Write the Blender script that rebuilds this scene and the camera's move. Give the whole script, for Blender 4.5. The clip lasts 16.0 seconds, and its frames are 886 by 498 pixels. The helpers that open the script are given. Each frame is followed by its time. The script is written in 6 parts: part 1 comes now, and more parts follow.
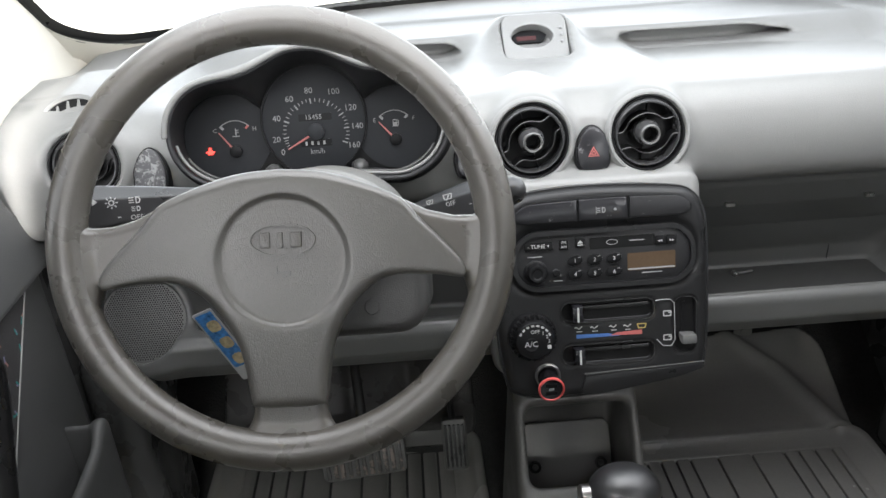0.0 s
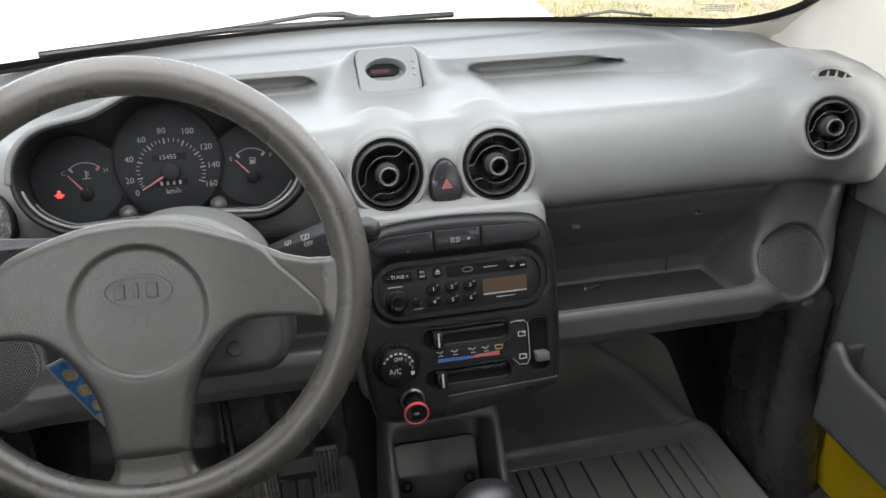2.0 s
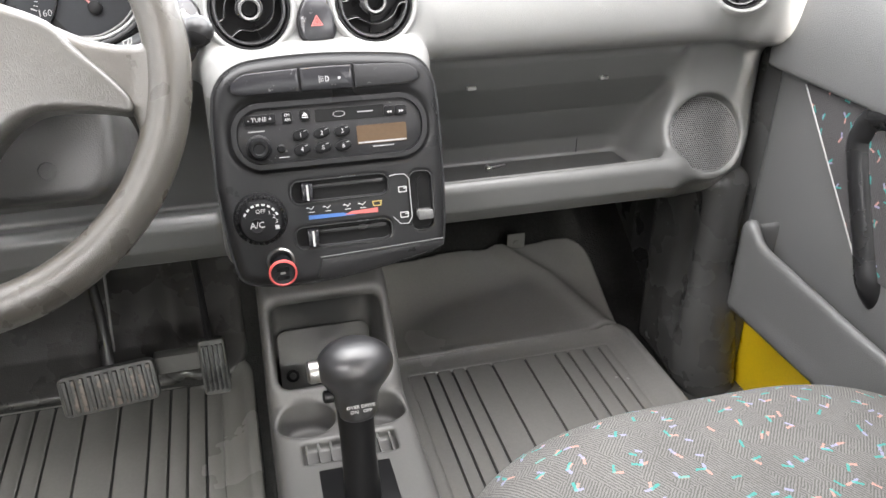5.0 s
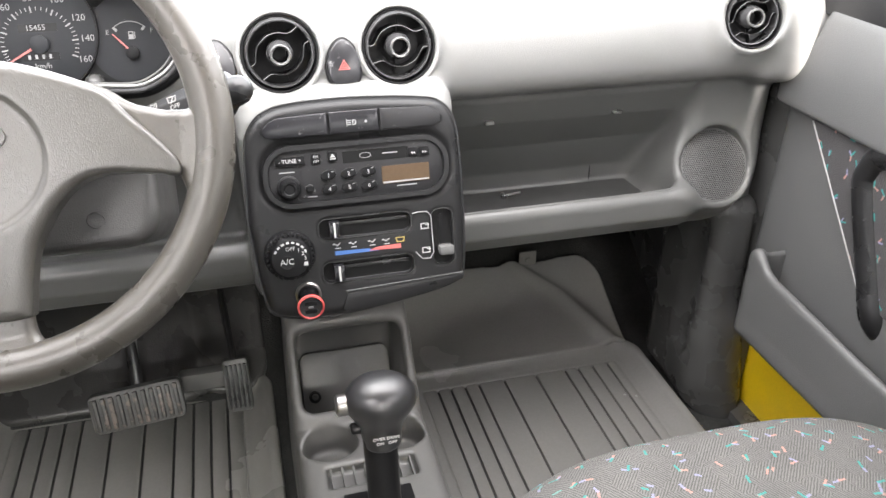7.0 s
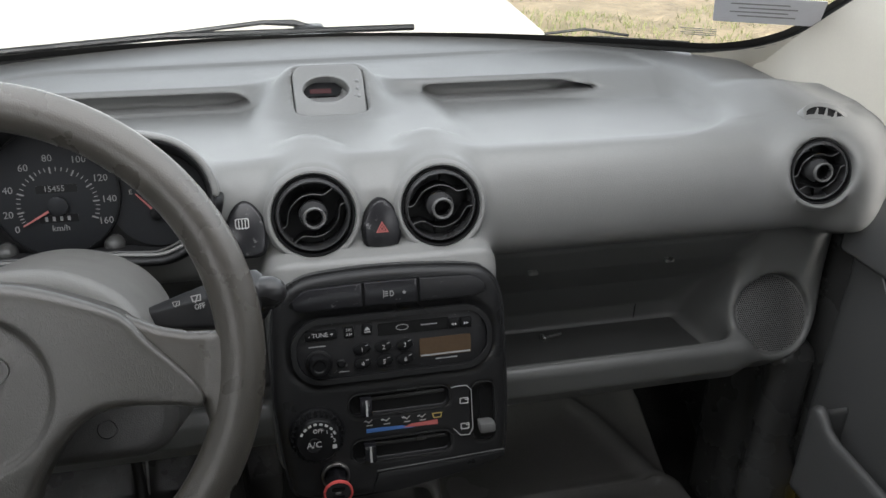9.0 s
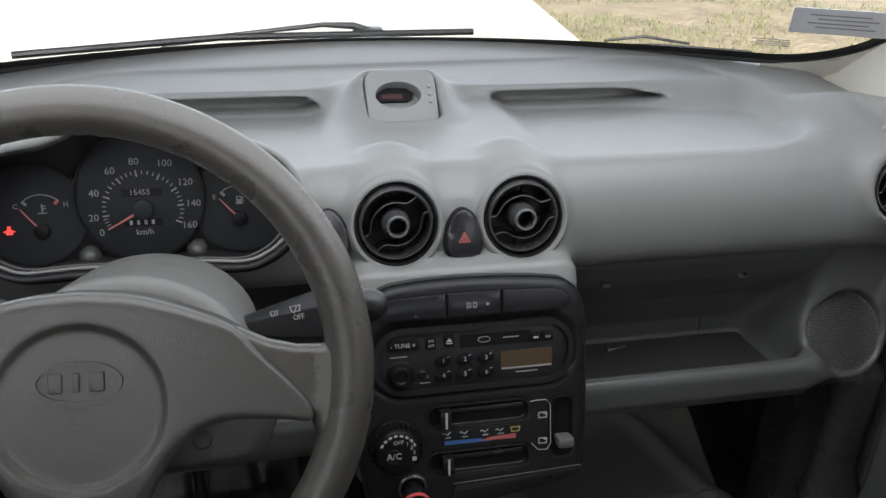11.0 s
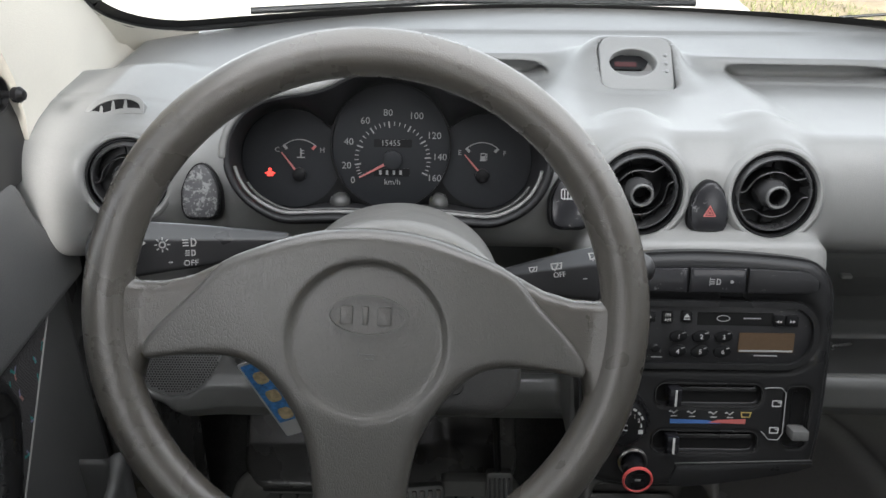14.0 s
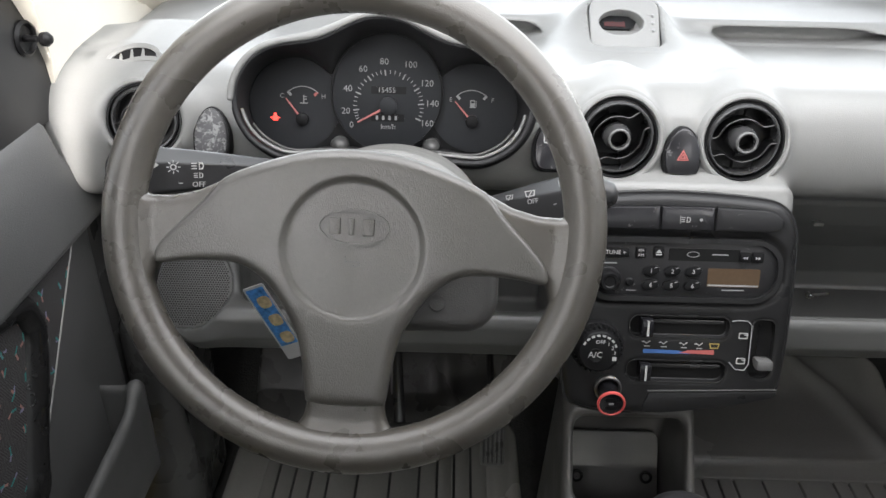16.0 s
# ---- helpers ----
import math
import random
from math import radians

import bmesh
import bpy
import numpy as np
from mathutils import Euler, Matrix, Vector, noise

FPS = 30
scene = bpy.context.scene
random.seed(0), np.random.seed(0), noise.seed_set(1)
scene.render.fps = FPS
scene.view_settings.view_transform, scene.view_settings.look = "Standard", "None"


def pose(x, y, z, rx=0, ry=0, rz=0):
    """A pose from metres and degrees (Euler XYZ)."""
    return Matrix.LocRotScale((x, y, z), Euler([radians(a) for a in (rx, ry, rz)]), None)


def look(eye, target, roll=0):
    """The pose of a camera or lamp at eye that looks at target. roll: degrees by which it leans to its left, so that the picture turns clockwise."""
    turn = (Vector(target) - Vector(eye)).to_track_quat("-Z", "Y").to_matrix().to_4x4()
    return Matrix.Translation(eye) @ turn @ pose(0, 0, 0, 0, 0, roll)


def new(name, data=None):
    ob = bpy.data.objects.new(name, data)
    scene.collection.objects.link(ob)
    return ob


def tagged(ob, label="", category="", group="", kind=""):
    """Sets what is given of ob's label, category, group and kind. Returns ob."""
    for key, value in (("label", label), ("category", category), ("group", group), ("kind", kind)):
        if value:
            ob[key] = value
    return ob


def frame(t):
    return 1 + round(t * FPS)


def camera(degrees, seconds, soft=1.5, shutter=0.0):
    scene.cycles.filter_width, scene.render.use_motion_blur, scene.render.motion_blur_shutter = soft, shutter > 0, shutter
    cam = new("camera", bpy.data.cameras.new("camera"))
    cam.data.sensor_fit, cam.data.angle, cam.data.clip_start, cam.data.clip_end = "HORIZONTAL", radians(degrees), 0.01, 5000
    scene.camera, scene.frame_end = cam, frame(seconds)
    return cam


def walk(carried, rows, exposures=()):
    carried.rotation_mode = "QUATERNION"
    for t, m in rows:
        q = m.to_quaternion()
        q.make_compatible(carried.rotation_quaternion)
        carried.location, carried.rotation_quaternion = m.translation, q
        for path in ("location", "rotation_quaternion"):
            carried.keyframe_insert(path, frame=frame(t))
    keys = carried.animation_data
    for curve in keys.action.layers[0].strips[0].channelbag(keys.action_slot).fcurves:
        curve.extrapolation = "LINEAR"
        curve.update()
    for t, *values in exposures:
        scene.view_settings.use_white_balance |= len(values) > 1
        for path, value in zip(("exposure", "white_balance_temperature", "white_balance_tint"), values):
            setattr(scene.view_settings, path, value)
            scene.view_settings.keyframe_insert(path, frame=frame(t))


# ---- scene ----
cam = camera(57.7, 16.0)
PATH = [
    (0, (0.0064, 0.0233, 1.3186), (0.0657, 1.9112, 0.3551), -3.3),
    (0.5, (-0.0053, 0.0244, 1.3324), (0.2215, 1.8889, 0.3498), -3.4),
    (1, (0.0095, 0.0127, 1.3462), (0.3106, 1.8688, 0.3657), -2.8),
    (1.5, (0.0159, 0.0106, 1.3494), (0.3742, 1.8635, 0.3816), -1.8),
    (2, (0.0201, 0.0064, 1.3526), (0.4102, 1.8592, 0.4007), -1.2),
    (2.5, (0.0413, 0.0011, 1.3430), (0.4335, 1.8656, 0.4123), -1.0),
    (3, (0.0742, 0.0064, 1.3080), (0.4494, 1.8720, 0.3721), -1.1),
    (3.5, (0.0880, 0.0064, 1.2805), (0.4622, 1.8709, 0.3424), -1.4),
    (4, (0.1071, 0.0085, 1.2423), (0.5130, 1.8635, 0.3000), -1.3),
    (4.5, (0.1145, 0.0021, 1.2073), (0.5788, 1.8232, 0.2258), -0.5),
    (4.7, (0.1124, 0.0011, 1.1967), (0.5894, 1.8084, 0.1972), -0.2),
    (6.8, (0.0901, -0.0074, 1.2497), (0.5904, 1.7660, 0.2003), 0.5),
    (7, (0.0880, -0.0053, 1.2572), (0.5607, 1.7819, 0.2194), 0.3),
    (7.5, (0.0678, 0.0011, 1.2805), (0.4823, 1.8158, 0.2661), 0.3),
    (8, (0.0604, 0.0201, 1.3123), (0.4526, 1.8571, 0.3318), 0.5),
    (8.5, (0.0859, 0.0774, 1.3430), (0.5077, 1.9239, 0.3911), 0.8),
    (8.7, (0.0933, 0.1039, 1.3441), (0.5289, 1.9504, 0.3996), 0.9),
    (10.8, (0.0392, 0.1495, 1.3451), (0.4717, 1.9992, 0.4039), 2.0),
    (11, (0.0307, 0.1484, 1.3473), (0.4325, 2.0034, 0.4028), 1.8),
    (11.5, (0.0085, 0.1495, 1.3420), (0.3318, 2.0151, 0.3901), 1.5),
    (12, (-0.0138, 0.1505, 1.3409), (0.2311, 2.0235, 0.3784), 1.3),
    (12.5, (-0.0307, 0.1505, 1.3409), (0.1389, 2.0299, 0.3731), 1.1),
    (13, (-0.0488, 0.1473, 1.3430), (0.0519, 2.0288, 0.3721), 1.0),
    (13.5, (-0.0562, 0.1495, 1.3409), (-0.0021, 2.0288, 0.3615), 1.1),
    (14, (-0.0594, 0.1558, 1.3292), (-0.0297, 2.0235, 0.3265), 1.3),
    (14.5, (-0.0551, 0.1452, 1.3208), (-0.0466, 2.0023, 0.2968), 1.2),
    (15, (-0.0488, 0.1293, 1.3176), (-0.0562, 1.9801, 0.2841), 1.3),
    (15.5, (-0.0435, 0.0996, 1.3197), (-0.0636, 1.9525, 0.2894), 1.2),
    (16, (-0.0297, 0.0795, 1.3155), (-0.0509, 1.9313, 0.2830), 1.2),
]
EXPOSURES = [(0, 3.2, 6320, 11), (1, 3.05, 6320, 11), (2, 2.75, 6320, 11), (2.7, 2.7, 6320, 11), (3.5, 3.3, 6370, 11), (4.0, 4.0, 6410, 12), (4.7, 4.48, 6510, 13), (6.8, 4.55, 6610, 14), (7.2, 4.25, 6560, 14), (8, 3.4, 6410, 12), (8.5, 2.3, 6310, 11), (8.7, 2.2, 6300, 11), (11, 2.05, 6220, 11), (12.5, 2.1, 6120, 11), (13.5, 2.3, 6170, 11), (14.2, 2.75, 6320, 11), (15, 3.05, 6420, 12), (16, 3.15, 6420, 12)]
walk(cam, [(t, look(eye, target, roll)) for t, eye, target, roll in PATH], EXPOSURES)

MID = 0.18                       # the car's middle line

# ---------------------------------------------------------------- light
world = bpy.data.worlds.new("daylight")
scene.world = world
world.use_nodes = True
_sky = world.node_tree.nodes.new("ShaderNodeTexSky")
_sky.sky_type, _sky.sun_disc = "NISHITA", False
_sky.sun_elevation, _sky.sun_rotation = radians(24), radians(180)
_sky.air_density, _sky.dust_density = 1.0, 0.3
_bg = world.node_tree.nodes["Background"]
_bg.inputs["Strength"].default_value = 0.095
_hsv = world.node_tree.nodes.new("ShaderNodeHueSaturation")
_hsv.inputs["Saturation"].default_value = 0.12
world.node_tree.links.new(_sky.outputs[0], _hsv.inputs["Color"])
world.node_tree.links.new(_hsv.outputs[0], _bg.inputs[0])
sun_data = bpy.data.lights.new("sun", "SUN")
sun_data.energy, sun_data.angle, sun_data.color = 3.0, radians(10), (1.0, 0.96, 0.9)
sun = new("sun", sun_data)
_el, _az = radians(24), radians(180)
sun.matrix_world = look((math.sin(_az) * math.cos(_el) * 30, math.cos(_az) * math.cos(_el) * 30, math.sin(_el) * 30), (0, 0, 0))


def window_lamp(name, eye, target, w, h, watts):
    """The sky's light through a window opening."""
    d = bpy.data.lights.new(name, "AREA")
    d.shape, d.size, d.size_y, d.energy, d.color = "RECTANGLE", w, h, watts, (1.0, 0.985, 0.975)
    new(name, d).matrix_world = look(eye, target)


window_lamp("windscreen_light", (MID, 0.70, 1.40), (MID, 0.80, 1.0), 1.0, 0.46, 0.88)
window_lamp("rear_window_light", (MID, -1.44, 1.34), (MID, 0.5, 0.95), 1.0, 0.35, 0.06)
window_lamp("left_window_light", (MID - 0.55, 0.0, 1.34), (MID + 0.15, 0.85, 0.65), 0.58, 0.24, 0.36)
window_lamp("right_window_light", (MID + 0.55, 0.0, 1.34), (MID - 0.15, 0.85, 0.65), 0.58, 0.24, 0.19)


# ---------------------------------------------------------------- materials
def material(name, color, rough=0.5, metal=0.0, grain=0.0, grain_size=0.002, vary=0.08, spec=0.5, coat=0.0, rvar=0.08, big=0.06):
    """A surface with fine relief (grain, at grain_size metres) and colour that varies at two scales."""
    m = bpy.data.materials.new(name)
    m.use_nodes = True
    nt = m.node_tree
    b = nt.nodes["Principled BSDF"]
    b.inputs["Roughness"].default_value, b.inputs["Metallic"].default_value = rough, metal
    b.inputs["Specular IOR Level"].default_value = spec
    b.inputs["Coat Weight"].default_value = coat
    co = nt.nodes.new("ShaderNodeTexCoord")
    n1 = nt.nodes.new("ShaderNodeTexNoise")
    n1.inputs["Scale"].default_value, n1.inputs["Detail"].default_value = 1 / big, 5
    nt.links.new(co.outputs["Object"], n1.inputs["Vector"])
    n2 = nt.nodes.new("ShaderNodeTexNoise")
    n2.inputs["Scale"].default_value, n2.inputs["Detail"].default_value = 0.5 / max(grain_size, 1e-4), 3
    nt.links.new(co.outputs["Object"], n2.inputs["Vector"])
    mix = nt.nodes.new("ShaderNodeMix")
    mix.data_type = "FLOAT"
    mix.inputs[0].default_value = 0.4
    nt.links.new(n1.outputs[0], mix.inputs[2])
    nt.links.new(n2.outputs[0], mix.inputs[3])
    ramp = nt.nodes.new("ShaderNodeMapRange")
    ramp.inputs[1].default_value, ramp.inputs[2].default_value = 0.3, 0.7
    ramp.inputs[3].default_value, ramp.inputs[4].default_value = 1 - vary, 1 + vary
    nt.links.new(mix.outputs[0], ramp.inputs[0])
    mul = nt.nodes.new("ShaderNodeVectorMath")
    mul.operation = "SCALE"
    mul.inputs[0].default_value = color
    nt.links.new(ramp.outputs[0], mul.inputs["Scale"])
    nt.links.new(mul.outputs[0], b.inputs["Base Color"])
    rr = nt.nodes.new("ShaderNodeMapRange")
    rr.inputs[1].default_value, rr.inputs[2].default_value = 0.3, 0.7
    rr.inputs[3].default_value, rr.inputs[4].default_value = max(rough - rvar, 0.02), min(rough + rvar, 1)
    nt.links.new(n1.outputs[0], rr.inputs[0])
    nt.links.new(rr.outputs[0], b.inputs["Roughness"])
    if grain:
        v = nt.nodes.new("ShaderNodeTexVoronoi")
        v.inputs["Scale"].default_value = 1 / grain_size
        nt.links.new(co.outputs["Object"], v.inputs["Vector"])
        bump = nt.nodes.new("ShaderNodeBump")
        bump.inputs["Strength"].default_value, bump.inputs["Distance"].default_value = grain, grain_size * 0.5
        nt.links.new(v.outputs["Distance"], bump.inputs["Height"])
        nt.links.new(bump.outputs[0], b.inputs["Normal"])
    return m


def leather(name, color, rough, cells, stretch, relief):
    """Moulded leather grain with long creases."""
    m = material(name, color, rough, vary=0.09, grain_size=0.002, rvar=0.05, coat=0.2, big=0.03, spec=0.65)
    nt = m.node_tree
    b = nt.nodes["Principled BSDF"]
    b.inputs["Coat Roughness"].default_value = 0.35
    co = nt.nodes.new("ShaderNodeTexCoord")
    mp = nt.nodes.new("ShaderNodeMapping")
    mp.inputs["Scale"].default_value = stretch
    nt.links.new(co.outputs["Object"], mp.inputs["Vector"])
    warp = nt.nodes.new("ShaderNodeTexNoise")
    warp.inputs["Scale"].default_value, warp.inputs["Detail"].default_value = cells * 0.25, 2
    nt.links.new(mp.outputs[0], warp.inputs["Vector"])
    shift = nt.nodes.new("ShaderNodeVectorMath")
    shift.operation = "MULTIPLY_ADD"
    shift.inputs[1].default_value = (3.0 / cells,) * 3
    nt.links.new(warp.outputs["Color"], shift.inputs[0])
    nt.links.new(mp.outputs[0], shift.inputs[2])
    creases = nt.nodes.new("ShaderNodeTexVoronoi")
    creases.feature = "DISTANCE_TO_EDGE"
    creases.inputs["Scale"].default_value = cells
    nt.links.new(shift.outputs[0], creases.inputs["Vector"])
    cut = nt.nodes.new("ShaderNodeMapRange")
    cut.inputs[1].default_value, cut.inputs[2].default_value = 0.0, 0.16
    nt.links.new(creases.outputs["Distance"], cut.inputs[0])
    bump = nt.nodes.new("ShaderNodeBump")
    bump.inputs["Strength"].default_value, bump.inputs["Distance"].default_value = relief, 0.0006
    nt.links.new(cut.outputs[0], bump.inputs["Height"])
    nt.links.new(bump.outputs[0], b.inputs["Normal"])
    return m


def flecked_fabric(name, base, spacing, upright=False):
    """Twill-woven grey cloth with scattered three-armed flecks in teal, pink and lilac."""
    m = material(name, base, 0.95, vary=0.14, grain=0.5, grain_size=0.0016, spec=0.1)
    nt = m.node_tree
    b = nt.nodes["Principled BSDF"]

    def math_node(op, a, c):
        n = nt.nodes.new("ShaderNodeMath")
        n.operation = op
        for k, val in enumerate((a, c)):
            if isinstance(val, (int, float)):
                n.inputs[k].default_value = val
            else:
                nt.links.new(val, n.inputs[k])
        return n.outputs[0]

    def blend(fac, under, col):
        n = nt.nodes.new("ShaderNodeMix")
        n.data_type = "RGBA"
        nt.links.new(fac, n.inputs[0])
        nt.links.new(under, n.inputs[6])
        n.inputs[7].default_value = (*col, 1)
        return n.outputs[2]
    last = b.inputs["Base Color"].links[0].from_socket
    co = nt.nodes.new("ShaderNodeTexCoord").outputs["Object"]
    if upright:
        split, turned = nt.nodes.new("ShaderNodeSeparateXYZ"), nt.nodes.new("ShaderNodeCombineXYZ")
        nt.links.new(co, split.inputs[0])
        for a, c in ((1, 0), (2, 1), (0, 2)):
            nt.links.new(split.outputs[a], turned.inputs[c])
        co = turned.outputs[0]
    # twill lines that change direction from patch to patch
    zone = nt.nodes.new("ShaderNodeTexNoise")
    zone.inputs["Scale"].default_value, zone.inputs["Detail"].default_value = 42, 2
    nt.links.new(co, zone.inputs["Vector"])
    for turn, op in ((0.7, "GREATER_THAN"), (-0.5, "LESS_THAN")):
        mp = nt.nodes.new("ShaderNodeMapping")
        mp.inputs["Rotation"].default_value = (0.0, 0.0, turn)
        nt.links.new(co, mp.inputs["Vector"])
        wave = nt.nodes.new("ShaderNodeTexWave")
        wave.inputs["Scale"].default_value, wave.inputs["Distortion"].default_value, wave.inputs["Detail Scale"].default_value = 125, 2.5, 3.0
        nt.links.new(mp.outputs[0], wave.inputs["Vector"])
        line = math_node("MULTIPLY", math_node("GREATER_THAN", wave.outputs["Fac"], 0.55), math_node(op, zone.outputs[0], 0.5))
        last = blend(math_node("MULTIPLY", line, 0.62), last, tuple(c * 0.36 for c in base))
    # flecks: up to three short strokes that meet at one point of each cell
    fray = nt.nodes.new("ShaderNodeTexNoise")
    fray.inputs["Scale"].default_value = 420
    nt.links.new(co, fray.inputs["Vector"])
    off = nt.nodes.new("ShaderNodeVectorMath")
    off.operation = "MULTIPLY_ADD"
    off.inputs[1].default_value, off.inputs[2].default_value = (0.0028, 0.0028, 0.0), (-0.0014, -0.0014, 0.0)
    nt.links.new(fray.outputs["Color"], off.inputs[0])
    place = nt.nodes.new("ShaderNodeVectorMath")
    nt.links.new(co, place.inputs[0])
    nt.links.new(off.outputs[0], place.inputs[1])
    cell = nt.nodes.new("ShaderNodeTexVoronoi")
    cell.voronoi_dimensions = "2D"
    cell.inputs["Scale"].default_value, cell.inputs["Randomness"].default_value = 1 / spacing, 0.85
    nt.links.new(place.outputs[0], cell.inputs["Vector"])
    rel = nt.nodes.new("ShaderNodeVectorMath")
    rel.operation = "SUBTRACT"
    nt.links.new(place.outputs[0], rel.inputs[0])
    nt.links.new(cell.outputs["Position"], rel.inputs[1])
    rnd = nt.nodes.new("ShaderNodeSeparateColor")
    nt.links.new(cell.outputs["Color"], rnd.inputs[0])
    for col, turn, chance, share, reach in (((0.42, 0.22, 0.19), 0.3, 1, 0.42, 0.0042), ((0.24, 0.24, 0.36), 2.6, 2, 0.45, 0.0036), ((0.035, 0.26, 0.235), 4.5, 0, 0.30, 0.0046)):
        rot = nt.nodes.new("ShaderNodeVectorRotate")
        rot.rotation_type = "Z_AXIS"
        nt.links.new(rel.outputs[0], rot.inputs["Vector"])
        nt.links.new(math_node("ADD", math_node("MULTIPLY", rnd.outputs[2 - chance], 9.0), turn), rot.inputs["Angle"])
        xyz = nt.nodes.new("ShaderNodeSeparateXYZ")
        nt.links.new(rot.outputs[0], xyz.inputs[0])
        along = math_node("LESS_THAN", math_node("ABSOLUTE", math_node("SUBTRACT", xyz.outputs[0], reach * 0.8), 0), reach)
        across = math_node("LESS_THAN", math_node("ABSOLUTE", xyz.outputs[1], 0), 0.00125)
        shown = math_node("GREATER_THAN", rnd.outputs[chance], share)
        last = blend(math_node("MULTIPLY", math_node("MULTIPLY", along, across), math_node("MULTIPLY", shown, 0.72)), last, col)
    nt.links.new(last, b.inputs["Base Color"])
    return m


def worn(name, color, under, rough, amount=0.55, size=0.012):
    """Dark paint scuffed through in patches."""
    m = material(name, color, rough, vary=0.1)
    nt = m.node_tree
    b = nt.nodes["Principled BSDF"]
    last = b.inputs["Base Color"].links[0].from_socket
    co = nt.nodes.new("ShaderNodeTexCoord")
    n = nt.nodes.new("ShaderNodeTexNoise")
    n.inputs["Scale"].default_value, n.inputs["Detail"].default_value, n.inputs["Roughness"].default_value = 1 / size, 8, 0.7
    nt.links.new(co.outputs["Object"], n.inputs["Vector"])
    r = nt.nodes.new("ShaderNodeMapRange")
    r.inputs[1].default_value, r.inputs[2].default_value = amount, amount + 0.05
    nt.links.new(n.outputs[0], r.inputs[0])
    mx = nt.nodes.new("ShaderNodeMix")
    mx.data_type = "RGBA"
    nt.links.new(r.outputs[0], mx.inputs[0])
    nt.links.new(last, mx.inputs[6])
    mx.inputs[7].default_value = (*under, 1)
    nt.links.new(mx.outputs[2], b.inputs["Base Color"])
    return m


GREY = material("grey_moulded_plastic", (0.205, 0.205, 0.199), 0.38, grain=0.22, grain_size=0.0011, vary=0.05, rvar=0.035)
# the dashboard's grey again, darkened to put the shelf recess's shade into the colour
DASHSHADE = material("shaded_dashboard_plastic", (0.118, 0.119, 0.115), 0.32, grain=0.15, grain_size=0.0011, vary=0.04, rvar=0.025)
# column cover in two tones: this one carries the underside's shadow as colour
COLUMNSHADE = material("column_shaded_plastic", (0.055, 0.054, 0.052), 0.36, grain=0.25, grain_size=0.0012, vary=0.05)
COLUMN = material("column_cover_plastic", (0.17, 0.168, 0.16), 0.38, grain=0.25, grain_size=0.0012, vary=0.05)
KICK = material("dark_trim_plastic", (0.055, 0.055, 0.054), 0.28, grain=0.2, grain_size=0.0012, vary=0.06)
LOWER = material("lower_grey_plastic", (0.075, 0.075, 0.073), 0.33, grain=0.25, grain_size=0.0012, vary=0.06)
DOORGREY = material("door_grey_plastic", (0.094, 0.095, 0.094), 0.42, grain=0.3, grain_size=0.0014, vary=0.06)
PILLAR = material("pale_pillar_plastic", (0.60, 0.57, 0.50), 0.6, grain=0.2, grain_size=0.0014, vary=0.04)
CHARCOAL = material("charcoal_plastic", (0.016, 0.016, 0.0165), 0.33, grain=0.12, grain_size=0.0009, vary=0.12, spec=0.3)
TRIRED = material("dull_red_print", (0.42, 0.11, 0.10), 0.5, vary=0.05)
LEVERGREY = material("grey_lever_plastic", (0.11, 0.11, 0.108), 0.22, vary=0.1)
HUBGREY = material("vent_hub_plastic", (0.046, 0.046, 0.047), 0.22, vary=0.08)
BARREL = material("vent_barrel_plastic", (0.045, 0.045, 0.046), 0.26, vary=0.06)
STALK = material("stalk_plastic", (0.022, 0.022, 0.023), 0.3, grain=0.1, grain_size=0.0009, vary=0.08)
VANE = material("vent_vane", (0.028, 0.028, 0.028), 0.22, vary=0.1)
HANDLE = material("satin_black_handle", (0.013, 0.013, 0.0135), 0.28, vary=0.2)
DARKMETAL = material("dull_socket_steel", (0.33, 0.32, 0.31), 0.35, metal=1.0, vary=0.2, big=0.01)
NUMERAL = material("pale_numerals", (0.24, 0.24, 0.24), 0.6, vary=0.04)
BLACK = material("black_plastic", (0.008, 0.008, 0.0085), 0.34, vary=0.15, spec=0.18)
GLOSS = material("glossy_black_plastic", (0.012, 0.012, 0.014), 0.16, vary=0.1)
DIAL = material("dial_face", (0.021, 0.0222, 0.0245), 0.55, vary=0.06, spec=0.2)
HOOD = material("hood_inner_plastic", (0.022, 0.022, 0.023), 0.5, grain=0.1, grain_size=0.001, vary=0.08, spec=0.35)
WELL = material("binnacle_black", (0.008, 0.008, 0.0085), 0.5, vary=0.1, spec=0.2)
SWITCH = worn("worn_switch", (0.07, 0.07, 0.073), (0.24, 0.24, 0.24), 0.45, 0.52, 0.006)
STRIP = worn("scuffed_switch_strip", (0.02, 0.02, 0.022), (0.14, 0.14, 0.14), 0.2, 0.62, 0.01)
RADIO = worn("scuffed_radio_face", (0.016, 0.016, 0.017), (0.14, 0.14, 0.136), 0.42, 0.64, 0.005)
RADIO.node_tree.nodes["Principled BSDF"].inputs["Specular IOR Level"].default_value = 0.4
WHEEL = leather("wheel_leather", (0.062, 0.057, 0.049), 0.29, 560, (1, 1, 1), 0.18)
PAD = leather("wheel_pad_leather", (0.068, 0.065, 0.059), 0.33, 330, (1.9, 0.75, 0.9), 0.2)
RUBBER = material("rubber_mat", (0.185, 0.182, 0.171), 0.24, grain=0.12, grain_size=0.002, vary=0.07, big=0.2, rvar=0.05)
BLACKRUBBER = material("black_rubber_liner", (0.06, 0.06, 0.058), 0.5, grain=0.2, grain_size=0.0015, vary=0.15)
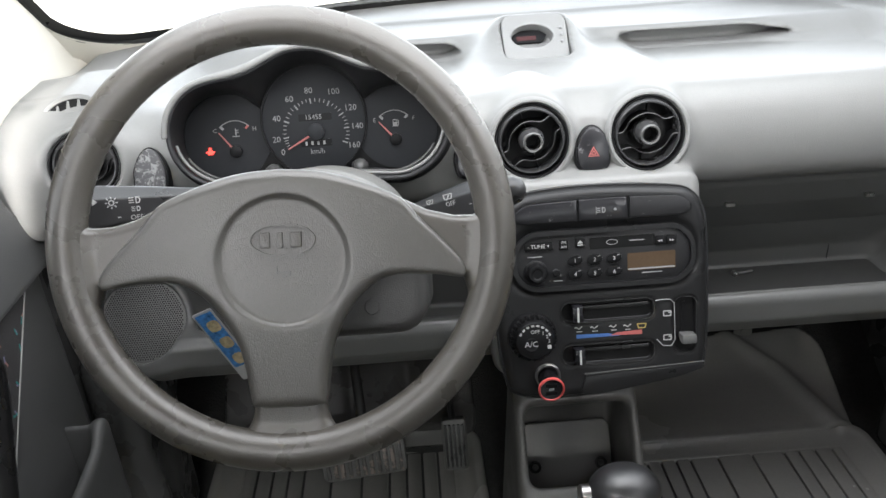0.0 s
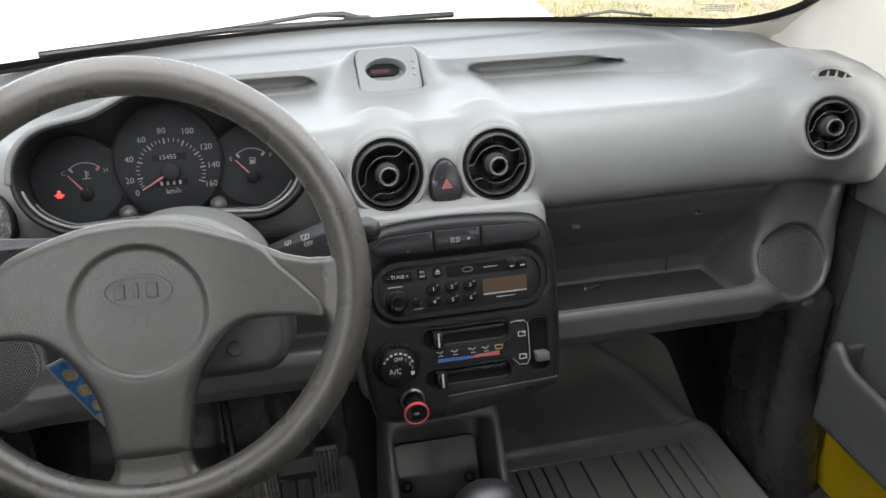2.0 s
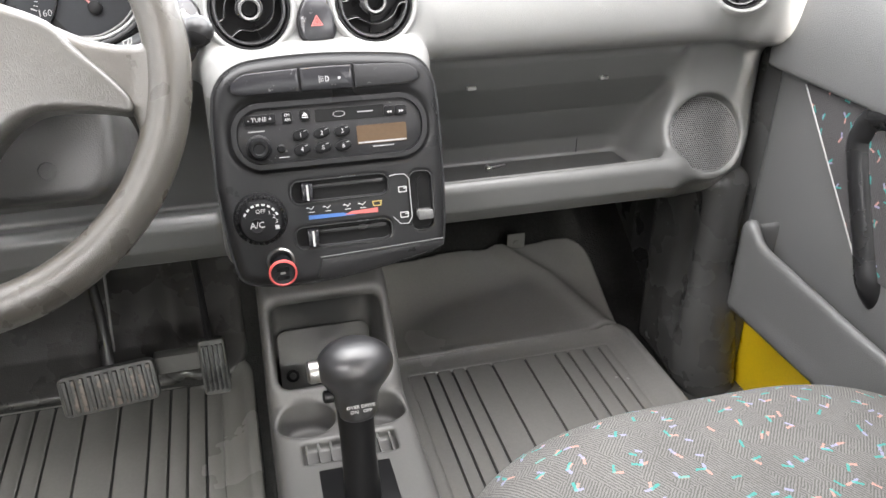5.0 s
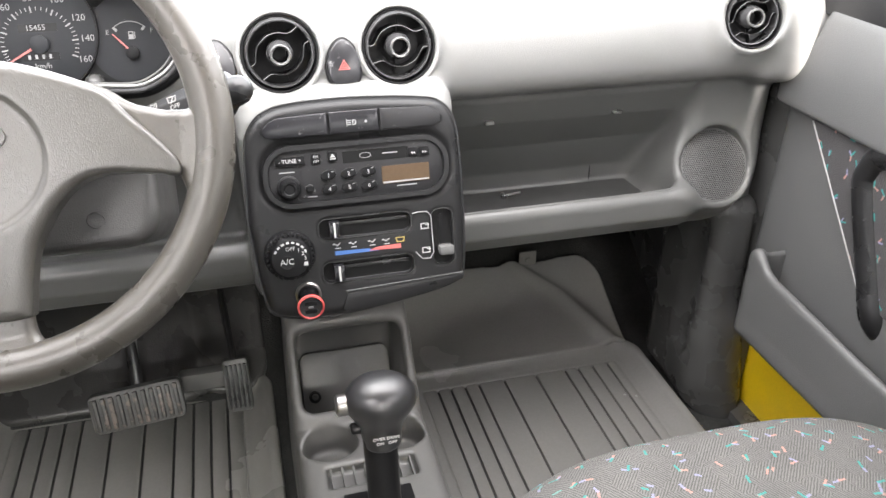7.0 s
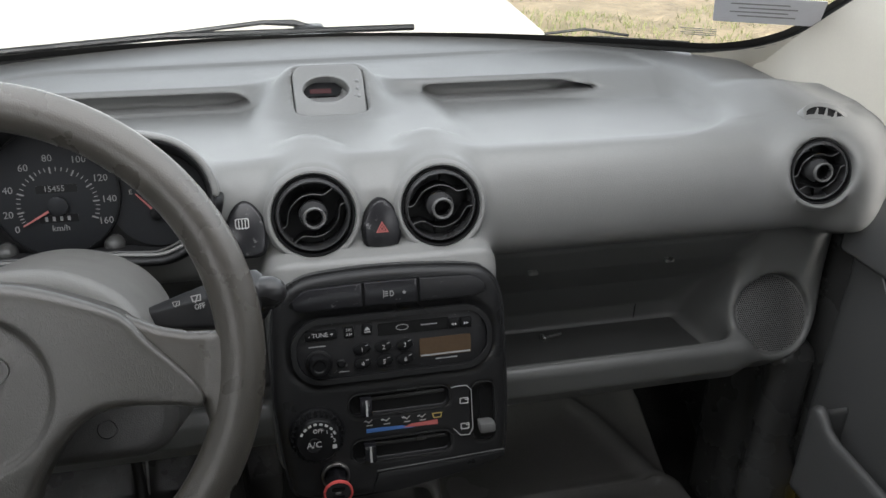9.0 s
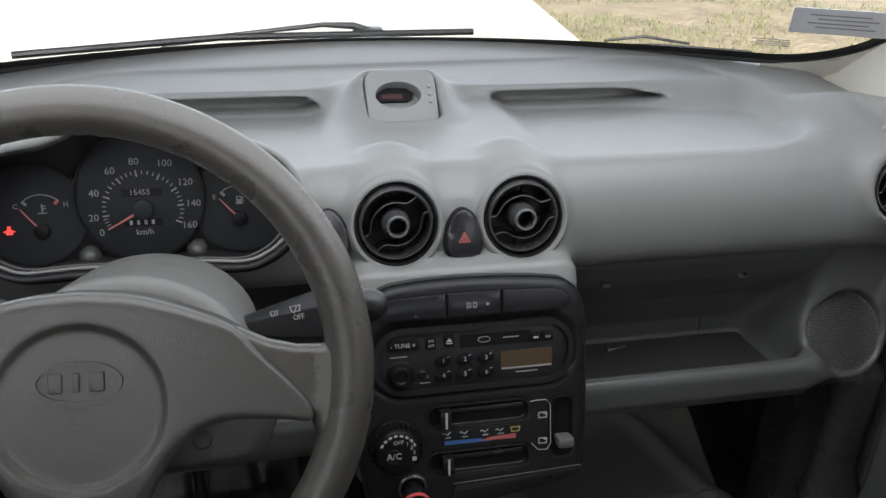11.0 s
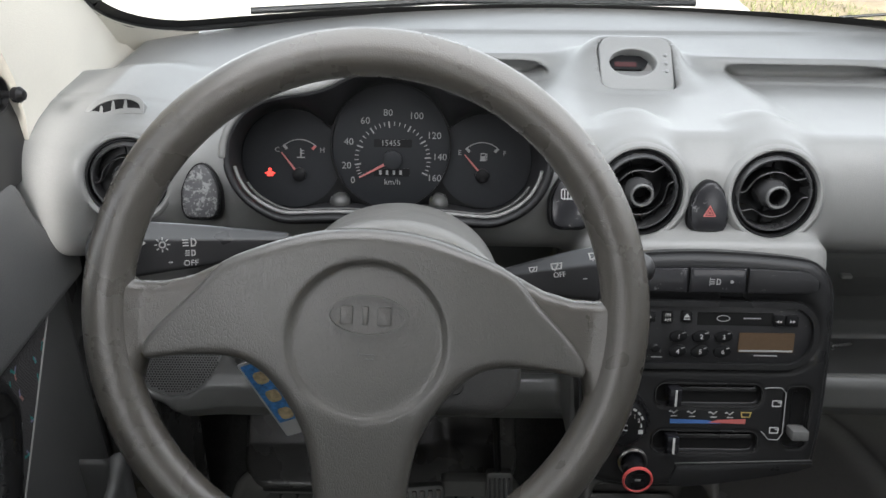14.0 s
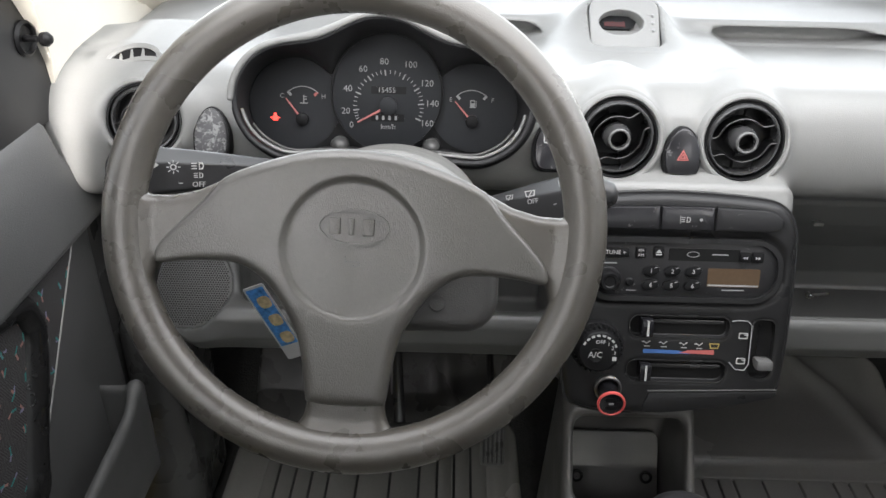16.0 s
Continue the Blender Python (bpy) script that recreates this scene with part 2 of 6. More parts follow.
# mat rubber darkened for the flap: the footwell's shade is in the colour
TOESHADE = material("shaded_toe_mat", (0.035, 0.034, 0.033), 0.27, grain=0.15, grain_size=0.002, vary=0.15, big=0.08, rvar=0.05)
GROOVESHADE = material("mat_groove_shade", (0.02, 0.02, 0.02), 0.6, vary=0.2)
CARPET = material("floor_carpet", (0.032, 0.032, 0.031), 0.95, grain=0.8, grain_size=0.003, vary=0.3, spec=0.1)
CONSOLE = material("console_plastic", (0.078, 0.077, 0.074), 0.45, grain=0.25, grain_size=0.0012, vary=0.08)
METAL = material("bare_metal", (0.6, 0.6, 0.58), 0.3, metal=1.0, vary=0.15, big=0.01)
PEDAL = worn("pedal_rubber", (0.024, 0.023, 0.022), (0.12, 0.095, 0.08), 0.45, 0.5, 0.02)
KNOBBLACK = material("scuffed_black_knob", (0.017, 0.017, 0.018), 0.36, vary=0.2, rvar=0.06, big=0.02, spec=0.8)
DEEP = material("matt_black_slot", (0.008, 0.008, 0.008), 0.5, vary=0.1, spec=0.2)
CLOCKGREY = material("clock_panel_grey", (0.23, 0.23, 0.225), 0.42, grain=0.2, grain_size=0.001, vary=0.05)
WHITE = material("white_print", (0.43, 0.43, 0.42), 0.6, vary=0.04)
DIM = material("grey_print", (0.27, 0.27, 0.27), 0.6, vary=0.04)
RED = material("red_print", (0.52, 0.075, 0.07), 0.5, vary=0.05)
PINK = material("pale_red_pointer", (0.42, 0.14, 0.13), 0.5, vary=0.05)
BLUE = material("blue_print", (0.05, 0.13, 0.34), 0.5, vary=0.05)
AMBER = material("amber_print", (0.42, 0.32, 0.10), 0.5, vary=0.05)
LCD = material("radio_display", (0.078, 0.053, 0.033), 0.6, vary=0.1, spec=0.1)
CLOCKLCD = material("clock_display", (0.05, 0.012, 0.012), 0.2, vary=0.1)
YELLOW = material("yellow_car_paint", (0.84, 0.57, 0.015), 0.35, coat=0.4, vary=0.08)
FABRIC = flecked_fabric("seat_fabric", (0.140, 0.137, 0.131), 0.0235)
DOORFABRIC = flecked_fabric("door_fabric", (0.075, 0.073, 0.074), 0.0235, True)
PIPING = material("grey_piping", (0.3, 0.3, 0.29), 0.5, vary=0.05)
ROOF = material("headliner", (0.27, 0.265, 0.25), 0.9, grain=0.4, grain_size=0.002, vary=0.04)
SEAL = material("black_seal", (0.01, 0.01, 0.01), 0.6, vary=0.1)
GRILLE = material("speaker_mesh", (0.12, 0.12, 0.119), 0.4, vary=0.05)
HOLE = material("speaker_hole", (0.008, 0.008, 0.008), 0.8, vary=0.1)
PAPER = material("paper_sheet", (0.72, 0.72, 0.76), 0.7, vary=0.05)
CARDBLUE = material("card_blue", (0.05, 0.2, 0.48), 0.35, vary=0.5, big=0.008)
CARDGOLD = material("card_gold", (0.46, 0.36, 0.2), 0.35, vary=0.4, big=0.005)
CONCRETE = material("concrete_road", (0.62, 0.58, 0.5), 0.9, grain=0.5, grain_size=0.02, vary=0.12, big=1.2)
EARTH = material("dry_earth_and_grass", (0.30, 0.235, 0.15), 0.95, grain=0.6, grain_size=0.05, vary=0.35, big=0.35)
BLADE = material("grass_blades", (0.15, 0.16, 0.055), 0.8, vary=0.4, big=0.3)

GLASS = bpy.data.materials.new("window_glass")
GLASS.use_nodes = True
_nt = GLASS.node_tree
_nt.nodes.remove(_nt.nodes["Principled BSDF"])
_tr, _gl, _fr, _mx = (_nt.nodes.new("ShaderNode" + k) for k in ("BsdfTransparent", "BsdfGlossy", "Fresnel", "MixShader"))
_tr.inputs[0].default_value = (0.9, 0.93, 0.92, 1)
_gl.inputs["Roughness"].default_value = 0.02
_fr.inputs[0].default_value = 1.4
_nt.links.new(_fr.outputs[0], _mx.inputs[0])
_nt.links.new(_tr.outputs[0], _mx.inputs[1])
_nt.links.new(_gl.outputs[0], _mx.inputs[2])
_nt.links.new(_mx.outputs[0], _nt.nodes["Material Output"].inputs[0])

# dark glass added to hold back the sky's fill light in the cabin
DIMGLASS = GLASS.copy()
DIMGLASS.name = "light_cutting_glass"
DIMGLASS.node_tree.nodes["Transparent BSDF"].inputs[0].default_value = (0.05, 0.055, 0.054, 1)

LAMPRED = material("red_warning_lamp", (0.42, 0.035, 0.035), 0.4)
LAMPRED.node_tree.nodes["Principled BSDF"].inputs["Emission Color"].default_value = (1, 0.06, 0.04, 1)
LAMPRED.node_tree.nodes["Principled BSDF"].inputs["Emission Strength"].default_value = 0.35


# ---------------------------------------------------------------- shapes
def smin(a, b, k):
    h = np.clip(0.5 + 0.5 * (b - a) / k, 0, 1)
    return b + (a - b) * h - k * h * (1 - h)


def smax(a, b, k):
    return -smin(-a, -b, k)


def length(*v):
    return np.sqrt(sum(c * c for c in v))


def box_d(x, y, z, hx, hy, hz, r):
    qx, qy, qz = abs(x) - hx + r, abs(y) - hy + r, abs(z) - hz + r
    return length(np.maximum(qx, 0), np.maximum(qy, 0), np.maximum(qz, 0)) + np.minimum(np.maximum(np.maximum(qx, qy), qz), 0) - r


def rect_d(x, y, hx, hy, r):
    qx, qy = abs(x) - hx + r, abs(y) - hy + r
    return length(np.maximum(qx, 0), np.maximum(qy, 0)) + np.minimum(np.maximum(qx, qy), 0) - r


def poly_d(x, y, pts):
    """Distance to a closed outline, negative within."""
    best, sign = None, 1.0
    for n, (ax, ay) in enumerate(pts):
        bx, by = pts[n - 1]
        ex, ey, wx, wy = bx - ax, by - ay, x - ax, y - ay
        t = np.clip((wx * ex + wy * ey) / (ex * ex + ey * ey), 0, 1)
        d = (wx - ex * t) ** 2 + (wy - ey * t) ** 2
        best = d if best is None else np.minimum(best, d)
        c1, c2, c3 = y >= ay, y < by, ex * wy > ey * wx
        flip = (c1 & c2 & c3) | (~c1 & ~c2 & ~c3)
        sign = np.where(flip, -sign, sign)
    return sign * np.sqrt(best)


def cone_d(x, y, z, a, b, ra, rb):
    """A rod from a to b whose radius goes from ra to rb, with round ends."""
    d = [q - p for p, q in zip(a, b)]
    t = np.clip(((x - a[0]) * d[0] + (y - a[1]) * d[1] + (z - a[2]) * d[2]) / sum(c * c for c in d), 0, 1)
    return length(x - a[0] - t * d[0], y - a[1] - t * d[1], z - a[2] - t * d[2]) - ra - (rb - ra) * t


def seg_d(x, y, a, b, ra, rb):
    dx, dy = b[0] - a[0], b[1] - a[1]
    t = np.clip(((x - a[0]) * dx + (y - a[1]) * dy) / (dx * dx + dy * dy), 0, 1)
    return length(x - a[0] - t * dx, y - a[1] - t * dy) - ra - (rb - ra) * t


def skin(f, lo, hi, h):
    """The surface f = 0 between the corners lo and hi, from cells of size h: vertices and faces."""
    axes = [np.arange(a, b + h, h) for a, b in zip(lo, hi)]
    D = f(axes[0][:, None, None], axes[1][None, :, None], axes[2][None, None, :])
    D = np.broadcast_to(D, [len(a) for a in axes])
    inside = D < 0
    nx, ny, nz = (s - 1 for s in D.shape)
    corners = [(i, j, k) for i in (0, 1) for j in (0, 1) for k in (0, 1)]
    count = sum(inside[i:i + nx, j:j + ny, k:k + nz].astype(np.int8) for i, j, k in corners)
    cells = np.argwhere((count > 0) & (count < 8))
    index = np.full((nx, ny, nz), -1)
    index[tuple(cells.T)] = np.arange(len(cells))
    vals = np.stack([D[tuple((cells + c).T)] for c in corners], 1)
    total, number = np.zeros((len(cells), 3)), np.zeros(len(cells))
    for a in range(8):
        for b in range(a + 1, 8):
            ca, cb = np.array(corners[a]), np.array(corners[b])
            if abs(ca - cb).sum() != 1:
                continue
            va, vb = vals[:, a], vals[:, b]
            cross = (va < 0) != (vb < 0)
            t = np.where(cross, va / np.where(va == vb, 1, va - vb), 0)
            total += np.where(cross[:, None], ca + (cb - ca) * t[:, None], 0)
            number += cross
    P = np.array([a[0] for a in axes]) + (cells + total / number[:, None]) * h
    e = h * 0.2
    for _ in range(2):
        d = f(P[:, 0], P[:, 1], P[:, 2])
        g = np.stack([(f(*(P + e * u).T) - f(*(P - e * u).T)) / (2 * e) for u in np.eye(3)], 1)
        step = (d / np.maximum((g * g).sum(1), 0.05))[:, None] * g
        P = P - np.clip(step, -h * 0.5, h * 0.5)
    faces = []
    for ax in range(3):
        u, v = (ax + 1) % 3, (ax + 2) % 3
        first = np.take(inside, range(D.shape[ax] - 1), ax)
        second = np.take(inside, range(1, D.shape[ax]), ax)
        edge = np.argwhere(first != second)
        edge = edge[(edge[:, u] > 0) & (edge[:, v] > 0) & (edge[:, u] < D.shape[u] - 1) & (edge[:, v] < D.shape[v] - 1)]
        out = first[tuple(edge.T)]
        du, dv = np.eye(3, dtype=int)[u], np.eye(3, dtype=int)[v]
        quad = np.stack([index[tuple((edge - o).T)] for o in (du + dv, dv, 0 * du, du)], 1)
        faces.append(np.where(out[:, None], quad, quad[:, ::-1]))
    return P, np.concatenate(faces)


def frame_of(o, v=(0, 0, 1), u=(1, 0, 0)):
    """A local frame at o: u to the right, v up the face, n towards the viewer."""
    u, v = Vector(u).normalized(), Vector(v)
    v = (v - u * v.dot(u)).normalized()
    n = u.cross(v)
    return Matrix(((u.x, v.x, n.x, o[0]), (u.y, v.y, n.y, o[1]), (u.z, v.z, n.z, o[2]), (0, 0, 0, 1)))


def local(M):
    """Gives the coordinates of points in the frame M."""
    R = [[M[i][j] for i in range(3)] for j in range(3)]
    o = M.translation

    def to(x, y, z):
        x, y, z = x - o[0], y - o[1], z - o[2]
        return tuple(r[0] * x + r[1] * y + r[2] * z for r in R)
    return to


def thing(name, at=(0, 0, 0), label="", category="", group="", kind=""):
    ob = new(name)
    ob.location = at
    ob.empty_display_size = 0.02
    return tagged(ob, label, category, group, kind)


def whole_mesh(name, shape, mat, M=None, smooth=True):
    verts, faces = shape
    me = bpy.data.meshes.new(name)
    me.from_pydata([tuple(v) for v in (verts.tolist() if hasattr(verts, "tolist") else verts)], [], faces.tolist() if hasattr(faces, "tolist") else faces)
    if M is not None:
        me.transform(M)
    me.materials.append(mat)
    me.polygons.foreach_set("use_smooth", [smooth] * len(me.polygons))
    if smooth and not hasattr(faces, "tolist"):
        me.set_sharp_from_angle(angle=radians(38))
    me.update()
    return me


def part(name, shape, mat, parent=None, M=None, label="", smooth=True):
    """One mesh object from (vertices, faces), laid by M into the world, under its parent."""
    ob = new(name, whole_mesh(name, shape, mat, M, smooth))
    if parent is not None:
        ob.parent = parent
        base = Vector(parent.location)
        if parent.parent is not None:
            base = base + Vector(parent.parent.location) if parent.type == "EMPTY" else Vector((0, 0, 0))
        ob.matrix_parent_inverse = Matrix.Translation(-base) if parent.type == "EMPTY" else Matrix()
    return tagged(ob, label)


def join(*shapes):
    verts, faces = [], []
    for vs, fs in shapes:
        n = len(verts)
        verts += [tuple(v) for v in vs]
        faces += [tuple(i + n for i in f) for f in fs]
    return verts, faces


def moved(shape, M):
    return [tuple(M @ Vector(v)) for v in shape[0]], shape[1]


def at(u, v, n=0.0, turn=0.0):
    return pose(u, v, n, 0, 0, turn)


def rrect(w, h, r, seg=5):
    pts = []
    for cx, cy, a0 in ((w / 2 - r, h / 2 - r, 0), (-w / 2 + r, h / 2 - r, 90), (-w / 2 + r, -h / 2 + r, 180), (w / 2 - r, -h / 2 + r, 270)):
        for n in range(seg + 1):
            a = radians(a0 + 90 * n / seg)
            pts.append((cx + r * math.cos(a), cy + r * math.sin(a)))
    return pts


def oval(w, h, seg=32, power=2.0):
    out = []
    for n in range(seg):
        c, s = math.cos(2 * math.pi * n / seg), math.sin(2 * math.pi * n / seg)
        out.append((w / 2 * math.copysign(abs(c) ** (2 / power), c), h / 2 * math.copysign(abs(s) ** (2 / power), s)))
    return out


def egg(w, h, seg=32):
    """A tall egg outline: round at the top, squarish at the bottom."""
    out = []
    for n in range(seg):
        a = 2 * math.pi * n / seg
        c, s = math.cos(a), math.sin(a)
        p = 2.0 if s > 0 else 4.0
        x = math.copysign(abs(c) ** (2 / p), c) * (1 - 0.22 * max(s, 0))
        out.append((w / 2 * x, h / 2 * math.copysign(abs(s) ** (2 / p), s)))
    return out


def inset(outline, d):
    out, k = [], len(outline)
    for n in range(k):
        (ax, ay), (bx, by), (cx, cy) = outline[n - 1], outline[n], outline[(n + 1) % k]
        e1, e2 = Vector((bx - ax, by - ay)).normalized(), Vector((cx - bx, cy - by)).normalized()
        m = Vector((-e1.y - e2.y, e1.x + e2.x))
        m = m.normalized() if m.length > 1e-6 else Vector((-e1.y, e1.x))
        out.append((bx + m.x * d, by + m.y * d))
    return out


def slab(outline, n0, n1, bevel=0.0):
    """An outline (anticlockwise) drawn out from n0 to n1, with a rounded front edge."""
    rings = [(outline, n0), (outline, n1 - bevel)]
    if bevel:
        rings += [(inset(outline, bevel * 0.3), n1 - bevel * 0.3), (inset(outline, bevel), n1)]
    k = len(outline)
    verts = [(x, y, n) for ring, n in rings for x, y in ring]
    faces = [(r * k + i, r * k + (i + 1) % k, (r + 1) * k + (i + 1) % k, (r + 1) * k + i) for r in range(len(rings) - 1) for i in range(k)]
    faces += [tuple(range(k - 1, -1, -1)), tuple(range((len(rings) - 1) * k, len(rings) * k))]
    return verts, faces


def hollow(outer, inner, n0, n1):
    """A flat frame between two outlines of the same number of points."""
    k = len(outer)
    verts = [(x, y, n) for ring, n in ((outer, n0), (outer, n1), (inner, n1), (inner, n0)) for x, y in ring]
    faces = [(r * k + i, r * k + (i + 1) % k, ((r + 1) % 4) * k + (i + 1) % k, ((r + 1) % 4) * k + i) for r in range(4) for i in range(k)]
    return verts, faces


def lathe(profile, seg=40):
    """A profile of (radius, n) turned about the n axis."""
    k = len(profile)
    verts = [(r * math.cos(2 * math.pi * s / seg), r * math.sin(2 * math.pi * s / seg), n) for s in range(seg) for r, n in profile]
    faces = [(s * k + i, ((s + 1) % seg) * k + i, ((s + 1) % seg) * k + i + 1, s * k + i + 1) for s in range(seg) for i in range(k - 1)]
    return verts, faces


def tube(path, radius, seg=10, flat=1.0):
    """A rod along a path; radius may be a list. flat squeezes it in the local second direction."""
    path = [Vector(p) for p in path]
    radii = radius if isinstance(radius, (list, tuple)) else [radius] * len(path)
    verts, faces, side = [], [], None
    for n, p in enumerate(path):
        d = (path[min(n + 1, len(path) - 1)] - path[max(n - 1, 0)]).normalized()
        ref = side if side is not None else (Vector((0, 0, 1)) if abs(d.z) < 0.8 else Vector((1, 0, 0)))
        side = (ref - d * ref.dot(d)).normalized()
        other = d.cross(side)
        for s in range(seg):
            a = 2 * math.pi * s / seg
            verts.append(tuple(p + side * (radii[n] * math.cos(a)) + other * (radii[n] * flat * math.sin(a))))
    for n in range(len(path) - 1):
        faces += [(n * seg + s, n * seg + (s + 1) % seg, (n + 1) * seg + (s + 1) % seg, (n + 1) * seg + s) for s in range(seg)]
    faces += [tuple(range(seg - 1, -1, -1)), tuple(range((len(path) - 1) * seg, len(path) * seg))]
    return verts, faces


def block(cx, cy, cz, sx, sy, sz, bevel=0.0):
    bm = bmesh.new()
    bmesh.ops.create_cube(bm, size=1, matrix=Matrix.LocRotScale((cx, cy, cz), None, (sx, sy, sz)))
    if bevel:
        bmesh.ops.bevel(bm, geom=bm.edges[:], offset=bevel, segments=2, profile=0.6, affect="EDGES")
    bm.verts.index_update()
    shape = [tuple(v.co) for v in bm.verts], [tuple(v.index for v in f.verts) for f in bm.faces]
    bm.free()
    return shape


def lettering(words, size, depth=0.0002, bold=0.0):
    """Words in the built-in font, centred, size metres high."""
    cu = bpy.data.curves.new("lettering", "FONT")
    cu.body, cu.size, cu.extrude, cu.offset = words, size * 1.4, depth, bold
    cu.align_x, cu.align_y, cu.resolution_u = "CENTER", "CENTER", 2
    ob = bpy.data.objects.new("lettering", cu)
    me = bpy.data.meshes.new_from_object(ob)
    shape = [tuple(v.co) for v in me.vertices], [tuple(p.vertices) for p in me.polygons]
    bpy.data.objects.remove(ob)
    bpy.data.curves.remove(cu)
    bpy.data.meshes.remove(me)
    return shape


def bez(points, steps=8):
    """A smooth open line through the points (Catmull-Rom)."""
    p = [Vector(q) for q in points]
    p = [2 * p[0] - p[1], *p, 2 * p[-1] - p[-2]]
    out = []
    for n in range(1, len(p) - 2):
        for s in range(steps):
            t = s / steps
            out.append(0.5 * ((2 * p[n]) + (p[n + 1] - p[n - 1]) * t + (2 * p[n - 1] - 5 * p[n] + 4 * p[n + 1] - p[n + 2]) * t * t + (3 * p[n] - 3 * p[n + 1] + p[n + 2] - p[n - 1]) * t ** 3))
    return out + [p[-2]]


# ---------------------------------------------------------------- the plan
STACK = frame_of((0.2084, 0.7606, 0.8781), (0, 0.2747, 0.9615))
CLUSTER = frame_of((-0.1103, 0.8780, 1.0439), (0, 0.2423, 0.9702))
VENTS = frame_of((0.2, 0.845, 1.02), (0, 0.3, 0.954))
SIDE_R = frame_of((0.700, 0.851, 1.027), (0, 0.36, 0.93), (0.985, -0.17, 0))
SIDE_L = frame_of((-0.343, 0.846, 1.028), (0, 0.36, 0.93), (0.985, 0.17, 0))
SPEAK_R = frame_of((0.711, 0.889, 0.818), (0, 0.5, 0.86))
SPEAK_L = frame_of((-0.338, 0.880, 0.813), (0, 0.5, 0.86))
CLOCK = frame_of((0.1775, 1.0895, 1.0735), (0, 0.72, 0.69))
WHEELF = frame_of((-0.1003, 0.5948, 1.0456), (0, 0.4333, 0.9013)) @ pose(0, 0, 0, 0, 0, -1.9)
FLOOR = 0.385


def screen_base(x):
    return 1.40 - 0.64 * (x - MID) ** 2


# ---------------------------------------------------------------- dashboard
UPPER = [(1.46, 1.10), (0.96, 1.10), *[(p.x, p.y) for p in bez([(0.93, 1.062), (0.900, 1.0575), (0.879, 1.046), (0.8665, 1.022), (0.8625, 0.992), (0.8675, 0.967), (0.885, 0.954), (0.92, 0.950)], 5)], (1.46, 0.945)]
CENTRE = [(1.20, 1.052), (0.90, 1.05), (0.866, 1.035), (0.845, 0.985), (0.815, 0.982), (0.806, 0.965), (0.762, 0.78), (0.79, 0.762), (1.20, 0.76)]
SHELF = [(0.857, 0.790), (0.862, 0.797), (0.870, 0.796), (0.876, 0.780), (0.885, 0.762), (0.985, 0.756), (0.997, 0.764), (0.994, 0.79), (0.962, 0.845), (0.915, 0.897), (0.888, 0.935), (0.884, 0.97), (1.10, 0.97), (1.10, 0.72), (0.91, 0.725), (0.872, 0.742), (0.858, 0.762)]
KNEE = [(0.842, 0.790), (0.850, 0.799), (0.862, 0.797), (0.870, 0.780), (0.93, 0.770), (0.945, 0.97), (1.10, 0.97), (1.10, 0.725), (0.90, 0.728), (0.858, 0.742), (0.844, 0.765)]


FRONT_LOBES = (0.010, 0.0155, 0.0655, -0.0795, 0.002, 0.0520, 0.1005, 0.001, 0.0530, 0.045)
BACK_LOBES = (0.0106, 0.0075, 0.0595, -0.0850, -0.006, 0.0490, 0.1005, -0.006, 0.0470, 0.007)


def dial_outline(u, v, n, grow=0.0):
    """The three-lobed outline of the instrument binnacle: flowing at its mouth, sharply parted at its back."""
    t = np.clip(n / 0.055, 0, 1)
    mx, my, mr, lx, ly, lr, rx, ry, rr, soft = (b + (f - b) * t for f, b in zip(FRONT_LOBES, BACK_LOBES))
    sides = np.minimum(length(u - lx, v - ly) - lr, length(u - rx, v - ry) - rr)
    d = smin(length(u - mx, v - my) - mr, sides, soft)
    return smin(d, rect_d(u - 0.0105, v + 0.027, 0.110, 0.0225, 0.02), 0.010) - grow


def slot_depth(x, a, b, c, e):
    """1 between b and c, falling softly to 0 at a and e."""
    up, down = np.clip((x - a) / (b - a), 0, 1), np.clip((e - x) / (e - c), 0, 1)
    return (up * up * (3 - 2 * up)) * (down * down * (3 - 2 * down))


def dash_top(x, y):
    """Height of the dashboard's top: a sunk shelf with a creased edge, and a long scooped slot on either side of the clock."""
    plain = 1.0685 + 0.014 * np.clip((y - 0.88) / 0.5, 0, 1)
    edge = rect_d(x - 0.19, y - 1.075 - 0.05 * (x - 0.42), 0.462, 0.192, 0.125)
    shelf = 1.0660 - 0.021 * np.clip((y - 0.90) / 0.23, 0, 1.2)
    steep = slot_depth(x, 0.225, 0.30, 0.46, 0.60) + slot_depth(x, -0.22, -0.15, 0.045, 0.122)
    width = 0.085 - 0.077 * steep
    rise = np.clip((y - 1.150 + 0.75 * width) / width, 0, 1)
    sunk = shelf + (plain - 0.0025 - shelf) * rise * rise * (3 - 2 * rise)
    soft = np.clip(0.5 - edge / 0.045, 0, 1)
    return plain + (sunk - plain) * soft * soft * (3 - 2 * soft) - 0.0022 * np.clip(0.5 - edge / 0.004, 0, 1)


